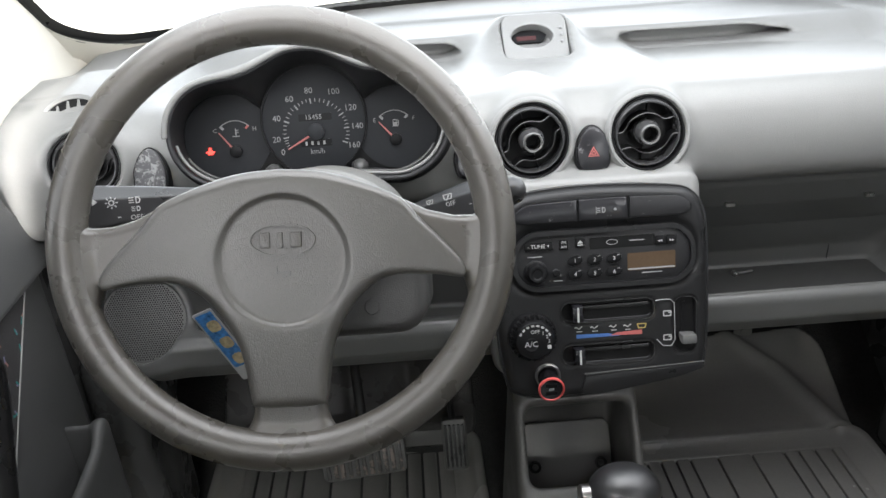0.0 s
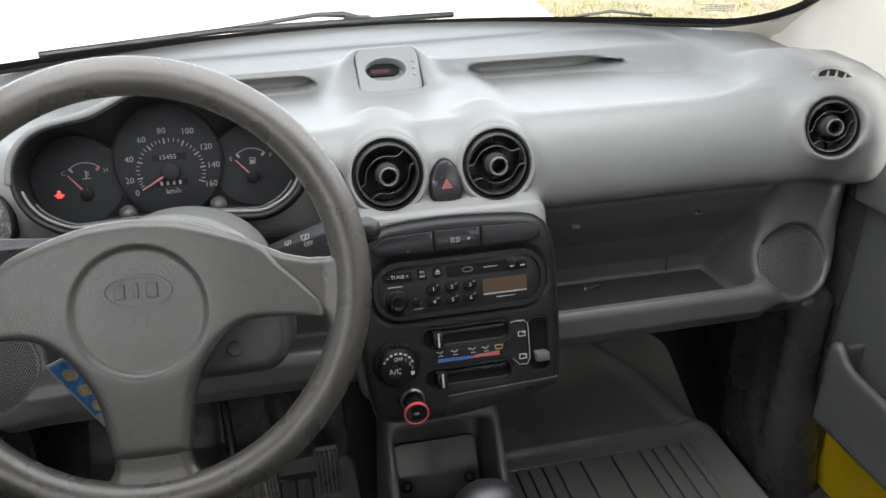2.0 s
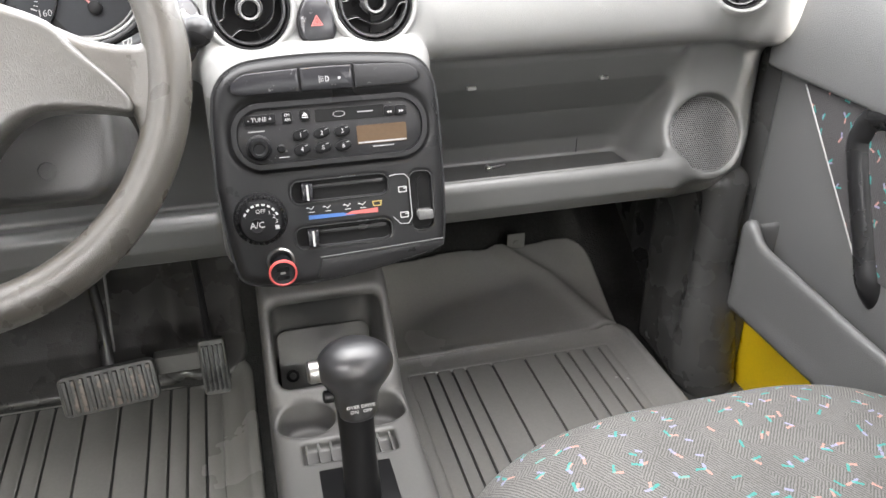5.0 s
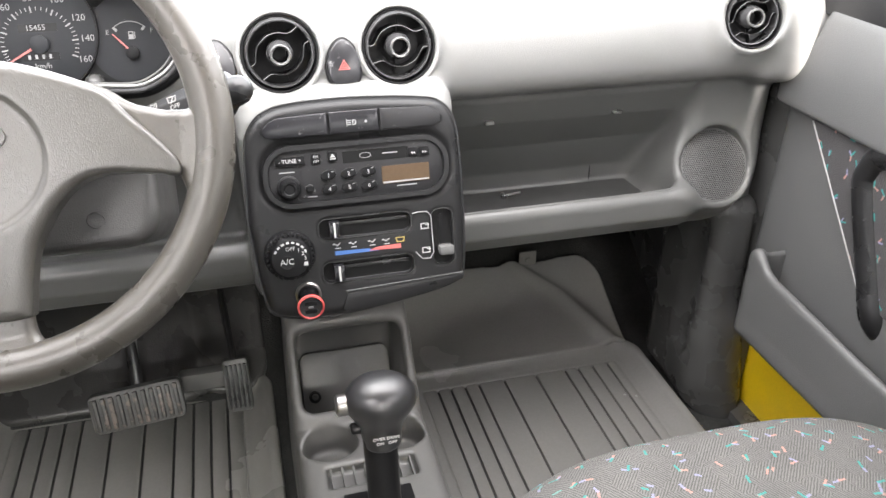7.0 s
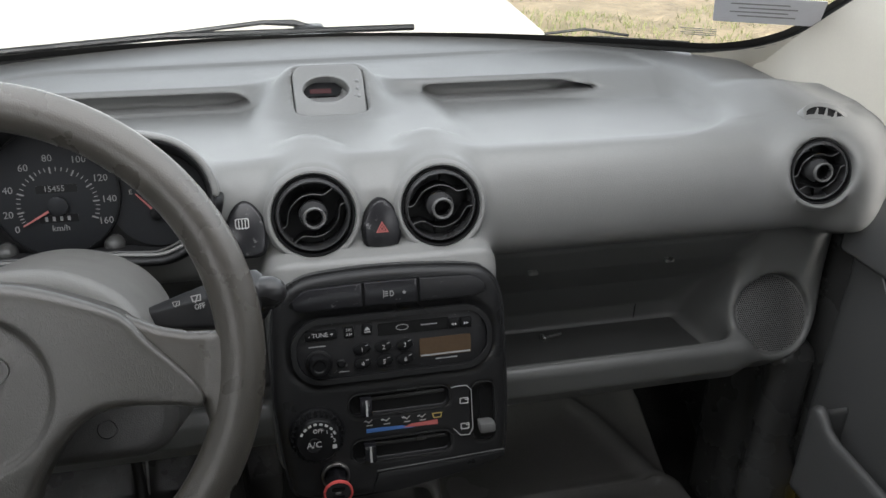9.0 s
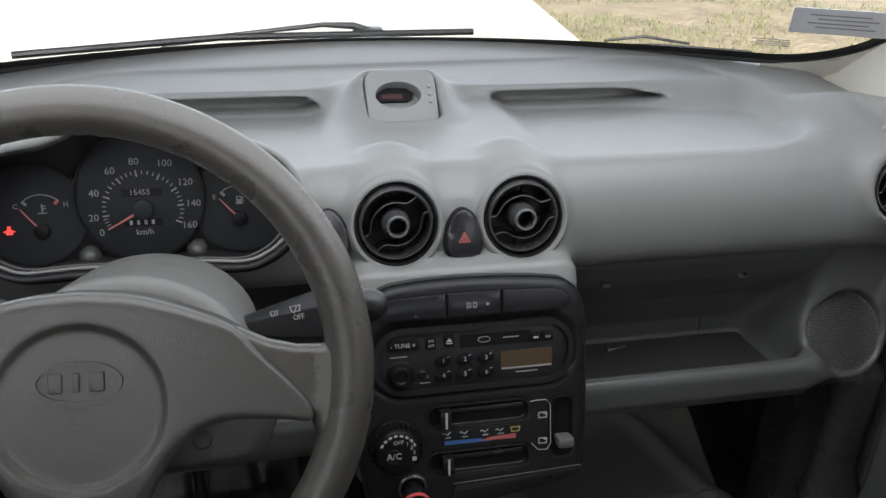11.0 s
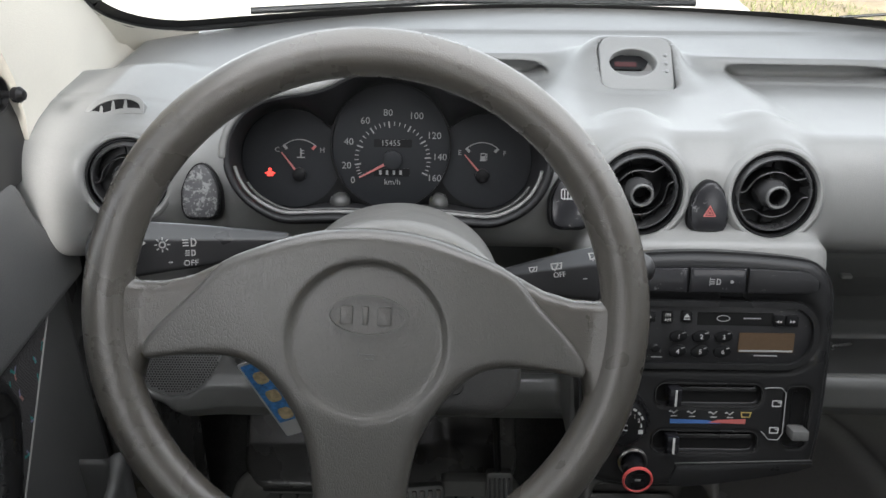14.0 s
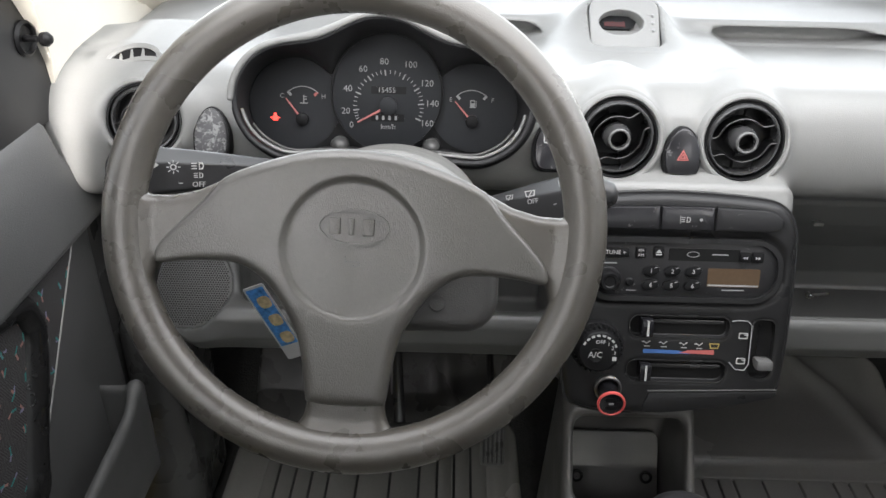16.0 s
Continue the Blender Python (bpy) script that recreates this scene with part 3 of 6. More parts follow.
def dash_d(x, y, z):
    ax = abs(x - MID)
    end = ax - 0.613
    d = smax(smax(poly_d(y, z, UPPER) - 0.010, (z - dash_top(x, y)) * 0.8, 0.004), end, 0.022)
    # the slots' undercut back
    for span in ((0.225, 0.30, 0.46, 0.60), (-0.22, -0.15, 0.045, 0.122)):
        nook = smax(abs(y - 1.152) - 0.026, abs(z - 1.0535) - 0.0125 * slot_depth(x, *span) + 0.002, 0.003)
        d = smax(d, -nook, 0.004)
    d = smin(d, smax(poly_d(y, z, CENTRE) - 0.006, abs(x - 0.198) - 0.118, 0.03), 0.018)
    # pods behind the two middle vents
    vu, vv, vn = local(VENTS)(x, y, z)
    for cx in (0.135, 0.262):
        pod = smax(cone_d(x, y, z, (cx, 0.865, 1.020), (cx + 0.004, 0.925, 1.033), 0.0495, 0.0440), vn - 0.002, 0.008)
        d = smin(d, pod, 0.010)
    # pods behind the outer vents, with the small side grilles on top
    for M, s in ((SIDE_R, 1), (SIDE_L, -1)):
        u, v, n = local(M)(x, y, z)
        cx = MID + s * 0.522
        pod = smax(cone_d(x, y, z, (cx, 0.87, 1.026), (cx + s * 0.015, 1.02, 1.035), 0.0465, 0.046), n - 0.003, 0.008)
        d = smin(d, smax(pod, end, 0.02), 0.03)
    # outer ends, standing a little proud to meet the doors
    for s, fwd in ((1, 0.014), (-1, 0.026)):
        tip = smax(smax(poly_d(y + fwd, z, UPPER) - 0.008, 0.572 - s * (x - MID), 0.02), end - 0.008, 0.012)
        tip = smax(tip, (z - dash_top(x, y)) * 0.8, 0.006)
        d = smin(d, smax(tip, y - 1.0, 0.02), 0.045)
    # cowl over the instruments, falling away to the rear
    cu, cv, cn = local(CLUSTER)(x, y, z)
    fall = np.maximum(0.045 - cn, 0)
    low_side = 1 / (1 + np.exp(np.clip((cv + 0.006) / 0.004, -30, 30)))
    cowl = smax(dial_outline(cu, cv + 0.22 * fall, 0.055 + 0 * cn, 0.0065 - 0.10 * fall - 0.012 * low_side), cn - 0.060, 0.005)
    d = smin(d, smax(cowl, -cn - 0.22, 0.02), 0.018)
    d = smax(d, -smax(dial_outline(cu, cv, cn, 0.0030), -cn - 0.006, 0.002), 0.003)
    # clock housing
    ku, kv, kn = local(CLOCK)(x, y, z)
    d = smin(d, box_d(ku, kv + 0.002, kn + 0.0315, 0.060, 0.055, 0.036, 0.028), 0.04)
    d = smax(d, -rect_d(ku, kv, 0.0445, 0.0410, 0.0175) - 10 * np.maximum(-kn - 0.012, 0), 0.0015)
    # sockets of the vents
    for cx in (-0.065, 0.062):
        d = smax(d, -smax(length(vu - cx, vv - 0.002) - 0.0405, -vn - 0.03, 0.002), 0.003)
    for M in (SIDE_R, SIDE_L):
        u, v, n = local(M)(x, y, z)
        d = smax(d, -smax(length(u, v) - 0.037, -n - 0.03, 0.002), 0.003)
    # open shelf before the passenger, lower bar before the driver
    shelf = smax(poly_d(y, z, SHELF) - 0.002, abs(x - 0.481) - 0.191, 0.022)
    knee = smax(poly_d(y, z, KNEE) - 0.002, abs(x + 0.11) - 0.22, 0.012)
    d = smin(smin(d, shelf, 0.008), knee, 0.008)
    # solid ends with the loudspeakers
    for M, s, r in ((SPEAK_R, 1, 0.0605), (SPEAK_L, -1, 0.061)):
        u, v, n = local(M)(x, y, z)
        c = MID + s * 0.55
        side = box_d(x - c, y - 1.01, z - 0.86, 0.062, 0.11, 0.13, 0.02)
        d = smin(d, side, 0.02)
        d = smin(d, smax(smax(length(u, v) - r - 0.12 * np.maximum(-n, 0), n - 0.001, 0.008), -n - 0.12, 0.01), 0.03)
        d = smax(d, -smax(length(u, v) - r + 0.009, -n - 0.006, 0.001), 0.002)
    return smax(d, y - screen_base(x) - 0.012, 0.004)


dashboard = thing("dashboard", (MID, 1.0, 0.75), "grey moulded plastic dashboard with trays and open shelf", "dashboard", kind="structure")


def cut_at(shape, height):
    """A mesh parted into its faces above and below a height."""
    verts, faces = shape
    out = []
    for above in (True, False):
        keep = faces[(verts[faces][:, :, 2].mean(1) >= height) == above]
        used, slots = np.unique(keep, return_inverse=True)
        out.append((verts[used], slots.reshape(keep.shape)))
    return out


# below the roll the darker copy paints in the shade
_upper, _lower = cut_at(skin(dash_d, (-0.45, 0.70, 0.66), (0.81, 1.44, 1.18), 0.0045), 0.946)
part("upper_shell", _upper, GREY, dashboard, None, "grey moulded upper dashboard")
part("lower_shell", _lower, DASHSHADE, dashboard, None, "lower dashboard with open shelf, its shade painted as darker grey")


def speaker(M, r, parent):
    sp = part("speaker_grille", slab(oval(2 * r, 2 * r, 48), -0.006, -0.0022, 0.001), GRILLE, parent, M, "perforated grey loudspeaker grille")
    holes, step = [], r / 17
    hexa = [(step * 0.37 * math.cos(k * math.pi / 3), step * 0.37 * math.sin(k * math.pi / 3)) for k in range(6)]
    for i in range(-20, 21):
        for j in range(-22, 23):
            u, v = (i + 0.5 * (j % 2)) * step, j * step * 0.866
            if u * u + v * v < (r - step) ** 2:
                holes.append(([(u + a, v + b, -0.0019) for a, b in hexa], [(0, 1, 2, 3, 4, 5)]))
    part("grille_holes", join(*holes), HOLE, sp, M, smooth=False)["kind"] = "stuff"


part("shelf_liner", slab([(0.49 + x, 0.938 + y) for x, y in rrect(0.352, 0.100, 0.012)], 0.757, 0.7645, 0.001), BLACKRUBBER, dashboard, None, "dark rubber liner on the shelf")
_lip = bez([(0.305, 0.8655, 0.7985), (0.48, 0.8655, 0.7985), (0.628, 0.867, 0.799), (0.652, 0.876, 0.803), (0.662, 0.893, 0.812)], 5)
part("shelf_lip", tube(_lip, 0.0014, 8), DASHSHADE, dashboard)
part("shelf_seam", tube([(0.574, y, z) for y, z in ((0.993, 0.766), (0.9925, 0.79), (0.9605, 0.845), (0.925, 0.885))], 0.0008, 6), BLACK, dashboard)
speaker(SPEAK_R, 0.0515, dashboard)
speaker(SPEAK_L, 0.052, dashboard)


def air_vent(M, r, turn, parent):
    """A round barrel vent: grey collar, black ring, turning barrel, two wavy vanes and a hollow hub."""
    ring = part("air_vent", lathe([(r + 0.0005, -0.024), (r + 0.0005, 0.0), (r - 0.0004, 0.0012), (r - 0.0016, 0.001), (r - 0.0022, -0.001), (r - 0.0022, -0.024)], 64), BLACK, parent, M, "round black air vent")
    part("collar", lathe([(r + 0.0006, -0.005), (r + 0.0008, 0.0022), (r + 0.0022, 0.0042), (r + 0.0042, 0.0042), (r + 0.0072, 0.0016), (r + 0.0085, -0.005)], 64), GREY, ring, M, "grey moulded collar")
    part("throat", slab(oval(2 * r, 2 * r, 40), -0.028, -0.024), BLACK, ring, M)
    T = M @ pose(0, 0, 0, 9, 0, 0) @ pose(0, 0, 0, 0, 0, turn)
    part("barrel", lathe([(r - 0.0030, -0.012), (r - 0.0028, -0.004), (r - 0.0036, -0.0005), (r - 0.0052, 0.0014), (r - 0.0066, 0.0012), (r - 0.0070, -0.002), (r - 0.0076, -0.020)], 64), BARREL, ring, T, "black turning barrel")
    wave = bez([(-0.0335, 0.003), (-0.027, 0.0045), (-0.018, 0.0165), (-0.004, 0.0222), (0.008, 0.0205), (0.018, 0.0145), (0.026, 0.015), (0.0315, 0.0165)], 5)
    k = (r - 0.0062) / 0.0345
    for s in (1, -1):
        line = [(s * p.x * k, s * p.y * k) for p in wave]
        verts = [(x, y + o, n) for x, y in line for o, n in ((-0.0009, -0.018), (0.0009, -0.018), (0.0006, -0.001), (-0.0006, -0.001))]
        faces = [(i * 4 + j, i * 4 + (j + 1) % 4, i * 4 + 4 + (j + 1) % 4, i * 4 + 4 + j) for i in range(len(line) - 1) for j in range(4)]
        blade = part("vane", (verts, faces), BLACK, ring, T)
        part("vane_edge", tube([(x, y, -0.001) for x, y in line], 0.0007, 6), VANE, blade, T)
    for a in (82, 262):
        part("rib", moved(block(0.5 * (r + 0.008), 0, -0.017, r - 0.016, 0.0008, 0.006), pose(0, 0, 0, 0, 0, a)), BLACK, ring, T)
    part("hub", lathe([(0.0142, -0.02), (0.0142, -0.003), (0.0132, 0.001), (0.0112, 0.0035), (0.0108, 0.0085), (0.0098, 0.0100), (0.0082, 0.0092), (0.0076, -0.010), (0.0, -0.010)], 32), HUBGREY, ring, T)
    # lighter ring paints the highlight on the hub's rim
    part("hub_glint_ring", lathe([(0.0112, 0.0070), (0.0112, 0.0092), (0.0100, 0.0106), (0.0086, 0.0100), (0.0082, 0.0085)], 36), LEVERGREY, ring, T, "pale ring round the hub, its highlight painted in")
    part("hub_bore", lathe([(0.0073, 0.004), (0.0072, -0.009), (0.0, -0.0092)], 28), BLACK, ring, T)


air_vent(VENTS @ at(-0.065, 0.002, 0.001), 0.040, 25, dashboard)
air_vent(VENTS @ at(0.062, 0.002, 0.001), 0.040, 2, dashboard)
air_vent(SIDE_R, 0.0365, 18, dashboard)
air_vent(SIDE_L, 0.0365, 12, dashboard)


def side_grille(s, parent):
    """The small slotted demister grille on top of the outer pods."""
    M = frame_of((MID + s * 0.541, 0.888, 1.0765), (0, 0.62, 0.78), (0.97, -0.2 * s, -0.2 * s)) @ Matrix.Diagonal((0.85, 0.95, 1, 1))
    top = lambda k, m: [(0.034 * k * math.cos(a), m + 0.0185 * k * math.sin(a)) for a in [math.pi * (0.04 + 0.92 * n / 20) for n in range(21)]]
    out = top(1.0, 0.0) + [(x, -0.010 + 0.0075 * (1 - (x / 0.034) ** 2)) for x in [-0.031 + 0.062 * n / 12 for n in range(13)]]
    low = inset(out, 0.0052)
    g = part("side_grille", slab(out, -0.012, 0.0004, 0.001), GREY, parent, M, "small crescent demister grille")
    part("grille_frame", hollow(out, low, -0.002, 0.0022), GREY, g, M)
    part("opening", slab(low, 0.0002, 0.0008), BLACK, g, M, smooth=False)
    for n in range(3):
        x = -0.0145 + n * 0.0135
        h = 0.0125 * (1 - (abs(x) / 0.034) ** 2)
        part("fin", slab([(x - 0.003, -0.0005), (x + 0.0022, -0.0008), (x + 0.0034, h - 0.001), (x + 0.0018, h + 0.0005)], 0.0005, 0.0019), GREY, g, M, smooth=False)


side_grille(1, dashboard)
side_grille(-1, dashboard)

# clock in the middle of the top
clock = thing("dashboard_clock", CLOCK.translation, "small oval dashboard clock in a square grey panel", "clock")


def clock_d(u, v, n):
    plate = smax(rect_d(u, v, 0.043, 0.0395, 0.016), n - 0.0042, 0.002)
    bowl = (length((u + 0.004) / 0.0285, (v - 0.005) / 0.0185) - 1) * 0.0185
    swell = 0.0022 / (1 + np.exp(np.clip(bowl / 0.0012, -30, 30)))
    rim = smax(abs(bowl) - 0.0007, n - 0.0052, 0.0008)
    floor_n = 0.0035 - 0.017 * np.clip((v + 0.013) / 0.018, 0, 1)
    plate = smin(plate - swell * 0.2, smax(rim, 0.0 - n, 0.001), 0.0006)
    return smax(smax(plate, -smax(bowl + 0.0006, floor_n - n, 0.002), 0.001), -0.018 - n, 0.002)


part("panel", skin(clock_d, (-0.05, -0.047, -0.02), (0.05, 0.047, 0.01), 0.0014), CLOCKGREY, clock, CLOCK, "square grey panel with an oval bowl")
part("display", slab([(-0.0265, -0.001), (0.0125, -0.0015), (0.019, 0.0035), (0.0215, 0.009), (0.0120, 0.0165), (-0.012, 0.0175), (-0.0265, 0.012)], -0.012, -0.0072), BLACK, clock, CLOCK @ at(-0.004, 0.004), "dark unlit clock display", smooth=False)
part("display_window", block(-0.006, 0.005, -0.0070, 0.026, 0.0065, 0.0008), CLOCKLCD, clock, CLOCK @ at(-0.004, 0.004), smooth=False)
for k in range(3):
    part("button", lathe([(0.0024, 0.0), (0.0022, 0.0056), (0.0012, 0.0064), (0, 0.0064)], 14), DIM, clock, CLOCK @ at(0.0350, 0.015 - 0.0105 * k))
    part("printed_bar", block(0.0305, 0.0155 - 0.0105 * k, 0.0050, 0.0025, 0.001, 0.0003), DIM, clock, CLOCK, smooth=False)


def egg_switch(name, M, w, h, mat, label):
    sw = thing(name, M.translation, label, "switch")
    part("surround", slab(egg(w + 0.004, h + 0.004), -0.014, 0.0005, 0.001), BLACK, sw, M)
    part("rocker", slab(egg(w, h), -0.01, 0.0045, 0.0025), mat, sw, M)
    return sw


hz = egg_switch("hazard_switch", VENTS @ at(0.0005, -0.010, 0.002), 0.035, 0.047, STRIP, "black hazard light switch with a red triangle")
_tri = [(0.0072 * math.cos(radians(a)), 0.0072 * math.sin(radians(a))) for a in (90, 210, 330)]
_MZ = VENTS @ at(0.0005, -0.015, 0.002)
part("triangle", hollow(_tri, [(x * 0.72, y * 0.72) for x, y in _tri], 0.0046, 0.005), TRIRED, hz, _MZ, smooth=False)
part("triangle", hollow([(x * 0.5, y * 0.5) for x, y in _tri], [(x * 0.26, y * 0.26) for x, y in _tri], 0.0046, 0.005), TRIRED, hz, _MZ, smooth=False)
SWL = frame_of((-0.276, 0.846, 1.016), (0, 0.42, 0.9))
egg_switch("blank_switch", SWL, 0.034, 0.050, SWITCH, "worn blank switch cover with rubbed paint")
SWR = frame_of((0.070, 0.843, 1.014), (0, 0.42, 0.9))
sw = egg_switch("demister_switch", SWR, 0.036, 0.052, STRIP, "black rear demister switch with a white symbol")
part("symbol", join(hollow(rrect(0.013, 0.010, 0.002), rrect(0.011, 0.008, 0.0015), 0.0046, 0.005), *[block(x, -0.001, 0.0048, 0.001, 0.009, 0.0004) for x in (-0.003, 0, 0.003)]), WHITE, sw, SWR @ at(-0.003, 0.006), smooth=False)

# ---------------------------------------------------------------- instruments
cluster = thing("instrument_cluster", CLUSTER.translation, "black three-dial instrument cluster with white numerals", "instruments")


def lobes(grow, depth):
    """The binnacle's outline at a depth as a polygon, found along rays from its middle."""
    pts = []
    for k in range(160):
        a = 2 * math.pi * k / 160
        c, s = math.cos(a), math.sin(a)
        r = 0.02
        for _ in range(60):
            r -= float(dial_outline(np.float64(0.010 + r * c), np.float64(-0.012 + r * s), np.float64(depth), grow)) * 0.6
        pts.append((0.010 + r * c, -0.012 + r * s))
    return pts


part("backplate", slab(lobes(0.006, 0.0), -0.010, -0.001), WELL, cluster, CLUSTER)


def well_d(u, v, n):
    inner = dial_outline(u, v, n, 0.0)
    return smax(smax(smax(abs(inner - 0.0012) - 0.0024, n - 0.0590, 0.002), -n - 0.004, 0.002), -inner - 0.01, 0.002)


part("well", skin(well_d, (-0.16, -0.085, -0.012), (0.18, 0.11, 0.07), 0.0020), HOOD, cluster, CLUSTER, "dark moulded inner hood")


def hood_rim_d(u, v, n):
    ring = smax(dial_outline(u, v, 0.055 + 0 * n, 0.0075), -dial_outline(u, v, 0.055 + 0 * n, 0.0012), 0.002)
    return smax(smax(smax(ring, n - 0.0618, 0.003), 0.052 - n, 0.002), 0.001 - v, 0.003)


part("hood_rim", skin(hood_rim_d, (-0.16, -0.03, 0.045), (0.18, 0.11, 0.066), 0.0017), GREY, cluster, CLUSTER, "grey rounded edge of the hood")


def skirt_d(u, v, n):
    ring = dial_outline(u, v, 0.055 + 0 * n, 0.0095)
    hole = -dial_outline(u, v, n, -0.0005)
    d = smax(smax(ring, n - 0.047, 0.010), smax(hole, 0.006 - n, 0.004), 0.004)
    return smax(d, v - 0.001 + 0.1 * n, 0.006)


part("skirt", skin(skirt_d, (-0.17, -0.10, -0.005), (0.19, 0.03, 0.06), 0.0026), WELL, cluster, CLUSTER, "black lower surround")
_edge = lobes(-0.0035, 0.055)
_low = [Vector((x, y, 0.050)) for x, y in _edge if y < -0.002]
_low.sort(key=lambda p: math.atan2(p.x - 0.010, -(p.y + 0.012)))
part("lower_rim", tube(_low, 0.0017, 8), GREY, cluster, CLUSTER, "thin grey lower rim")
part("lower_lip", tube([Vector((x * 0.965, y * 0.955, 0.047)) for x, y, _ in _low if y < -0.022], 0.0013, 8), LOWER, cluster, CLUSTER)
part("left_dial", slab(oval(0.094, 0.094, 48), -0.001, 0.0006), DIAL, cluster, CLUSTER @ at(-0.0845, -0.006))
part("right_dial", slab(oval(0.090, 0.090, 48), -0.001, 0.0006), DIAL, cluster, CLUSTER @ at(0.1003, -0.006))
speedo = part("speedometer", slab(oval(0.113, 0.119, 64), -0.001, 0.004, 0.001), DIAL, cluster, CLUSTER @ at(0.0106, 0.007))
part("dial_ring", hollow(oval(0.1155, 0.1215, 64), oval(0.1120, 0.118, 64), 0.0, 0.0062), WELL, speedo, CLUSTER @ at(0.0106, 0.007))
_hub = (0.0123, -0.0050)
_places = ((-0.0258, -0.0253), (-0.0317, -0.0112), (-0.0293, 0.0115), (-0.0136, 0.0315), (0.0079, 0.0393), (0.0346, 0.0367), (0.0516, 0.0184), (0.0573, -0.0019), (0.0523, -0.0222))
_turns = [math.degrees(math.atan2(y - _hub[1], x - _hub[0])) % 360 for x, y in _places]
_turns[-2:] = [_turns[-2] - 360 if _turns[-2] > 180 else _turns[-2], _turns[-1] - 360]
for k, (x, y) in enumerate(_places):
    part("numeral", lettering(str(20 * k), 0.0066), NUMERAL, speedo, CLUSTER @ at(x, y, 0.0043), smooth=False)
for k in range(33):
    a = radians(float(np.interp(k / 4, range(9), _turns)))
    long = k % 4 == 0
    r0, r1 = (0.0305, 0.0365) if long else (0.0325, 0.0362)
    part("tick", moved(block((r0 + r1) / 2, 0, 0.0043, r1 - r0, 0.0014 if long else 0.0007, 0.0004), pose(_hub[0], _hub[1], 0, 0, 0, math.degrees(a))), NUMERAL if long else DIM, speedo, CLUSTER, smooth=False)
part("unit_lettering", lettering("km/h", 0.0056), NUMERAL, speedo, CLUSTER @ at(0.012, -0.0265, 0.0043), smooth=False)
part("odometer_window", slab(rrect(0.036, 0.0075, 0.001), 0.0035, 0.0042), BLACK, speedo, CLUSTER @ at(0.0125, 0.0108))
part("odometer_digits", lettering("15455", 0.0054), NUMERAL, speedo, CLUSTER @ at(0.0105, 0.0108, 0.0044), smooth=False)
part("trip_window", slab(rrect(0.034, 0.0075, 0.001), 0.0035, 0.0042), BLACK, speedo, CLUSTER @ at(0.0115, -0.0172))
for k in range(4):
    part("trip_digit", block(0.0005 + 0.0065 * k, -0.0172, 0.0044, 0.0024, 0.0042, 0.0003), DIM, speedo, CLUSTER, smooth=False)
_d = Vector((-0.0215, -0.0232)) - Vector(_hub)
_ang = math.degrees(math.atan2(_d.y, _d.x))
part("pointer", slab([(0.008, -0.0012), (0.036, -0.0006), (0.036, 0.0006), (0.008, 0.0012)], 0.0068, 0.0078), PINK, speedo, CLUSTER @ at(_hub[0], _hub[1], 0, _ang), "pale red pointer")
part("pointer_hub", lathe([(0.009, 0.004), (0.009, 0.0095), (0.007, 0.0105), (0.0, 0.0105)], 28), DIAL, speedo, CLUSTER @ at(*_hub))


def small_gauge(name, cu, cv, hub, tip, words, red_end, icon):
    """A quarter-circle gauge: arc, end marks, pointer and letters."""
    g = part(name, lathe([(0.0065, 0.0006), (0.0065, 0.005), (0.005, 0.006), (0.0, 0.006)], 24), WELL, cluster, CLUSTER @ at(*hub))
    arc = [(0.0225 * math.cos(radians(a)), 0.0225 * math.sin(radians(a))) for a in range(46, 136, 5)]
    part("scale_arc", tube([(x, y, 0.001) for x, y in arc], 0.0005, 6), NUMERAL, g, CLUSTER @ at(cu, cv))
    for s, w in ((-1, words[0]), (1, words[1])):
        part("letter", lettering(w, 0.0046), NUMERAL, g, CLUSTER @ at(cu + s * 0.0215, cv + 0.0125, 0.001), smooth=False)
        part("end_mark", moved(block(0.0, 0.0205, 0.001, 0.0026, 0.005, 0.0004), pose(0, 0, 0, 0, 0, -s * 42)), red_end if s == 1 else NUMERAL, g, CLUSTER @ at(cu, cv), smooth=False)
    d = Vector(tip) - Vector(hub)
    part("pointer", slab([(0.004, -0.001), (d.length, -0.0005), (d.length, 0.0005), (0.004, 0.001)], 0.0035, 0.0042), PINK, g, CLUSTER @ at(hub[0], hub[1], 0, math.degrees(math.atan2(d.y, d.x))))
    part("icon", icon, NUMERAL, g, CLUSTER @ at(cu + 0.001, cv + 0.009, 0.001), smooth=False)


_thermo = join(block(0, 0.001, 0, 0.0012, 0.008, 0.0003), block(0.0015, 0.003, 0, 0.003, 0.001, 0.0003), block(0, -0.0035, 0, 0.008, 0.001, 0.0003), block(0.0015, 0.0005, 0, 0.003, 0.001, 0.0003))
_pump = join(hollow(rrect(0.005, 0.007, 0.0005), rrect(0.0035, 0.005, 0.0004), -0.0001, 0.0003), block(0, -0.0012, 0, 0.004, 0.0035, 0.0003), block(0.0036, 0, 0, 0.0008, 0.006, 0.0003), block(0, -0.0038, 0, 0.0065, 0.0008, 0.0003))
small_gauge("temperature_gauge", -0.0765, -0.010, (-0.0772, -0.0208), (-0.0935, 0.0005), "CH", TRIRED, _thermo)
small_gauge("fuel_gauge", 0.0978, -0.010, (0.0985, -0.0190), (0.0810, 0.0010), "EF", NUMERAL, _pump)
part("belt_lamp", join(block(0, -0.0012, 0, 0.0056, 0.0045, 0.0003), block(0, 0.0028, 0, 0.003, 0.003, 0.0003), block(0, -0.0005, 0, 0.010, 0.0012, 0.0003)), LAMPRED, cluster, CLUSTER @ at(-0.1055, -0.0195, 0.001), "lit red door warning lamp", smooth=False)
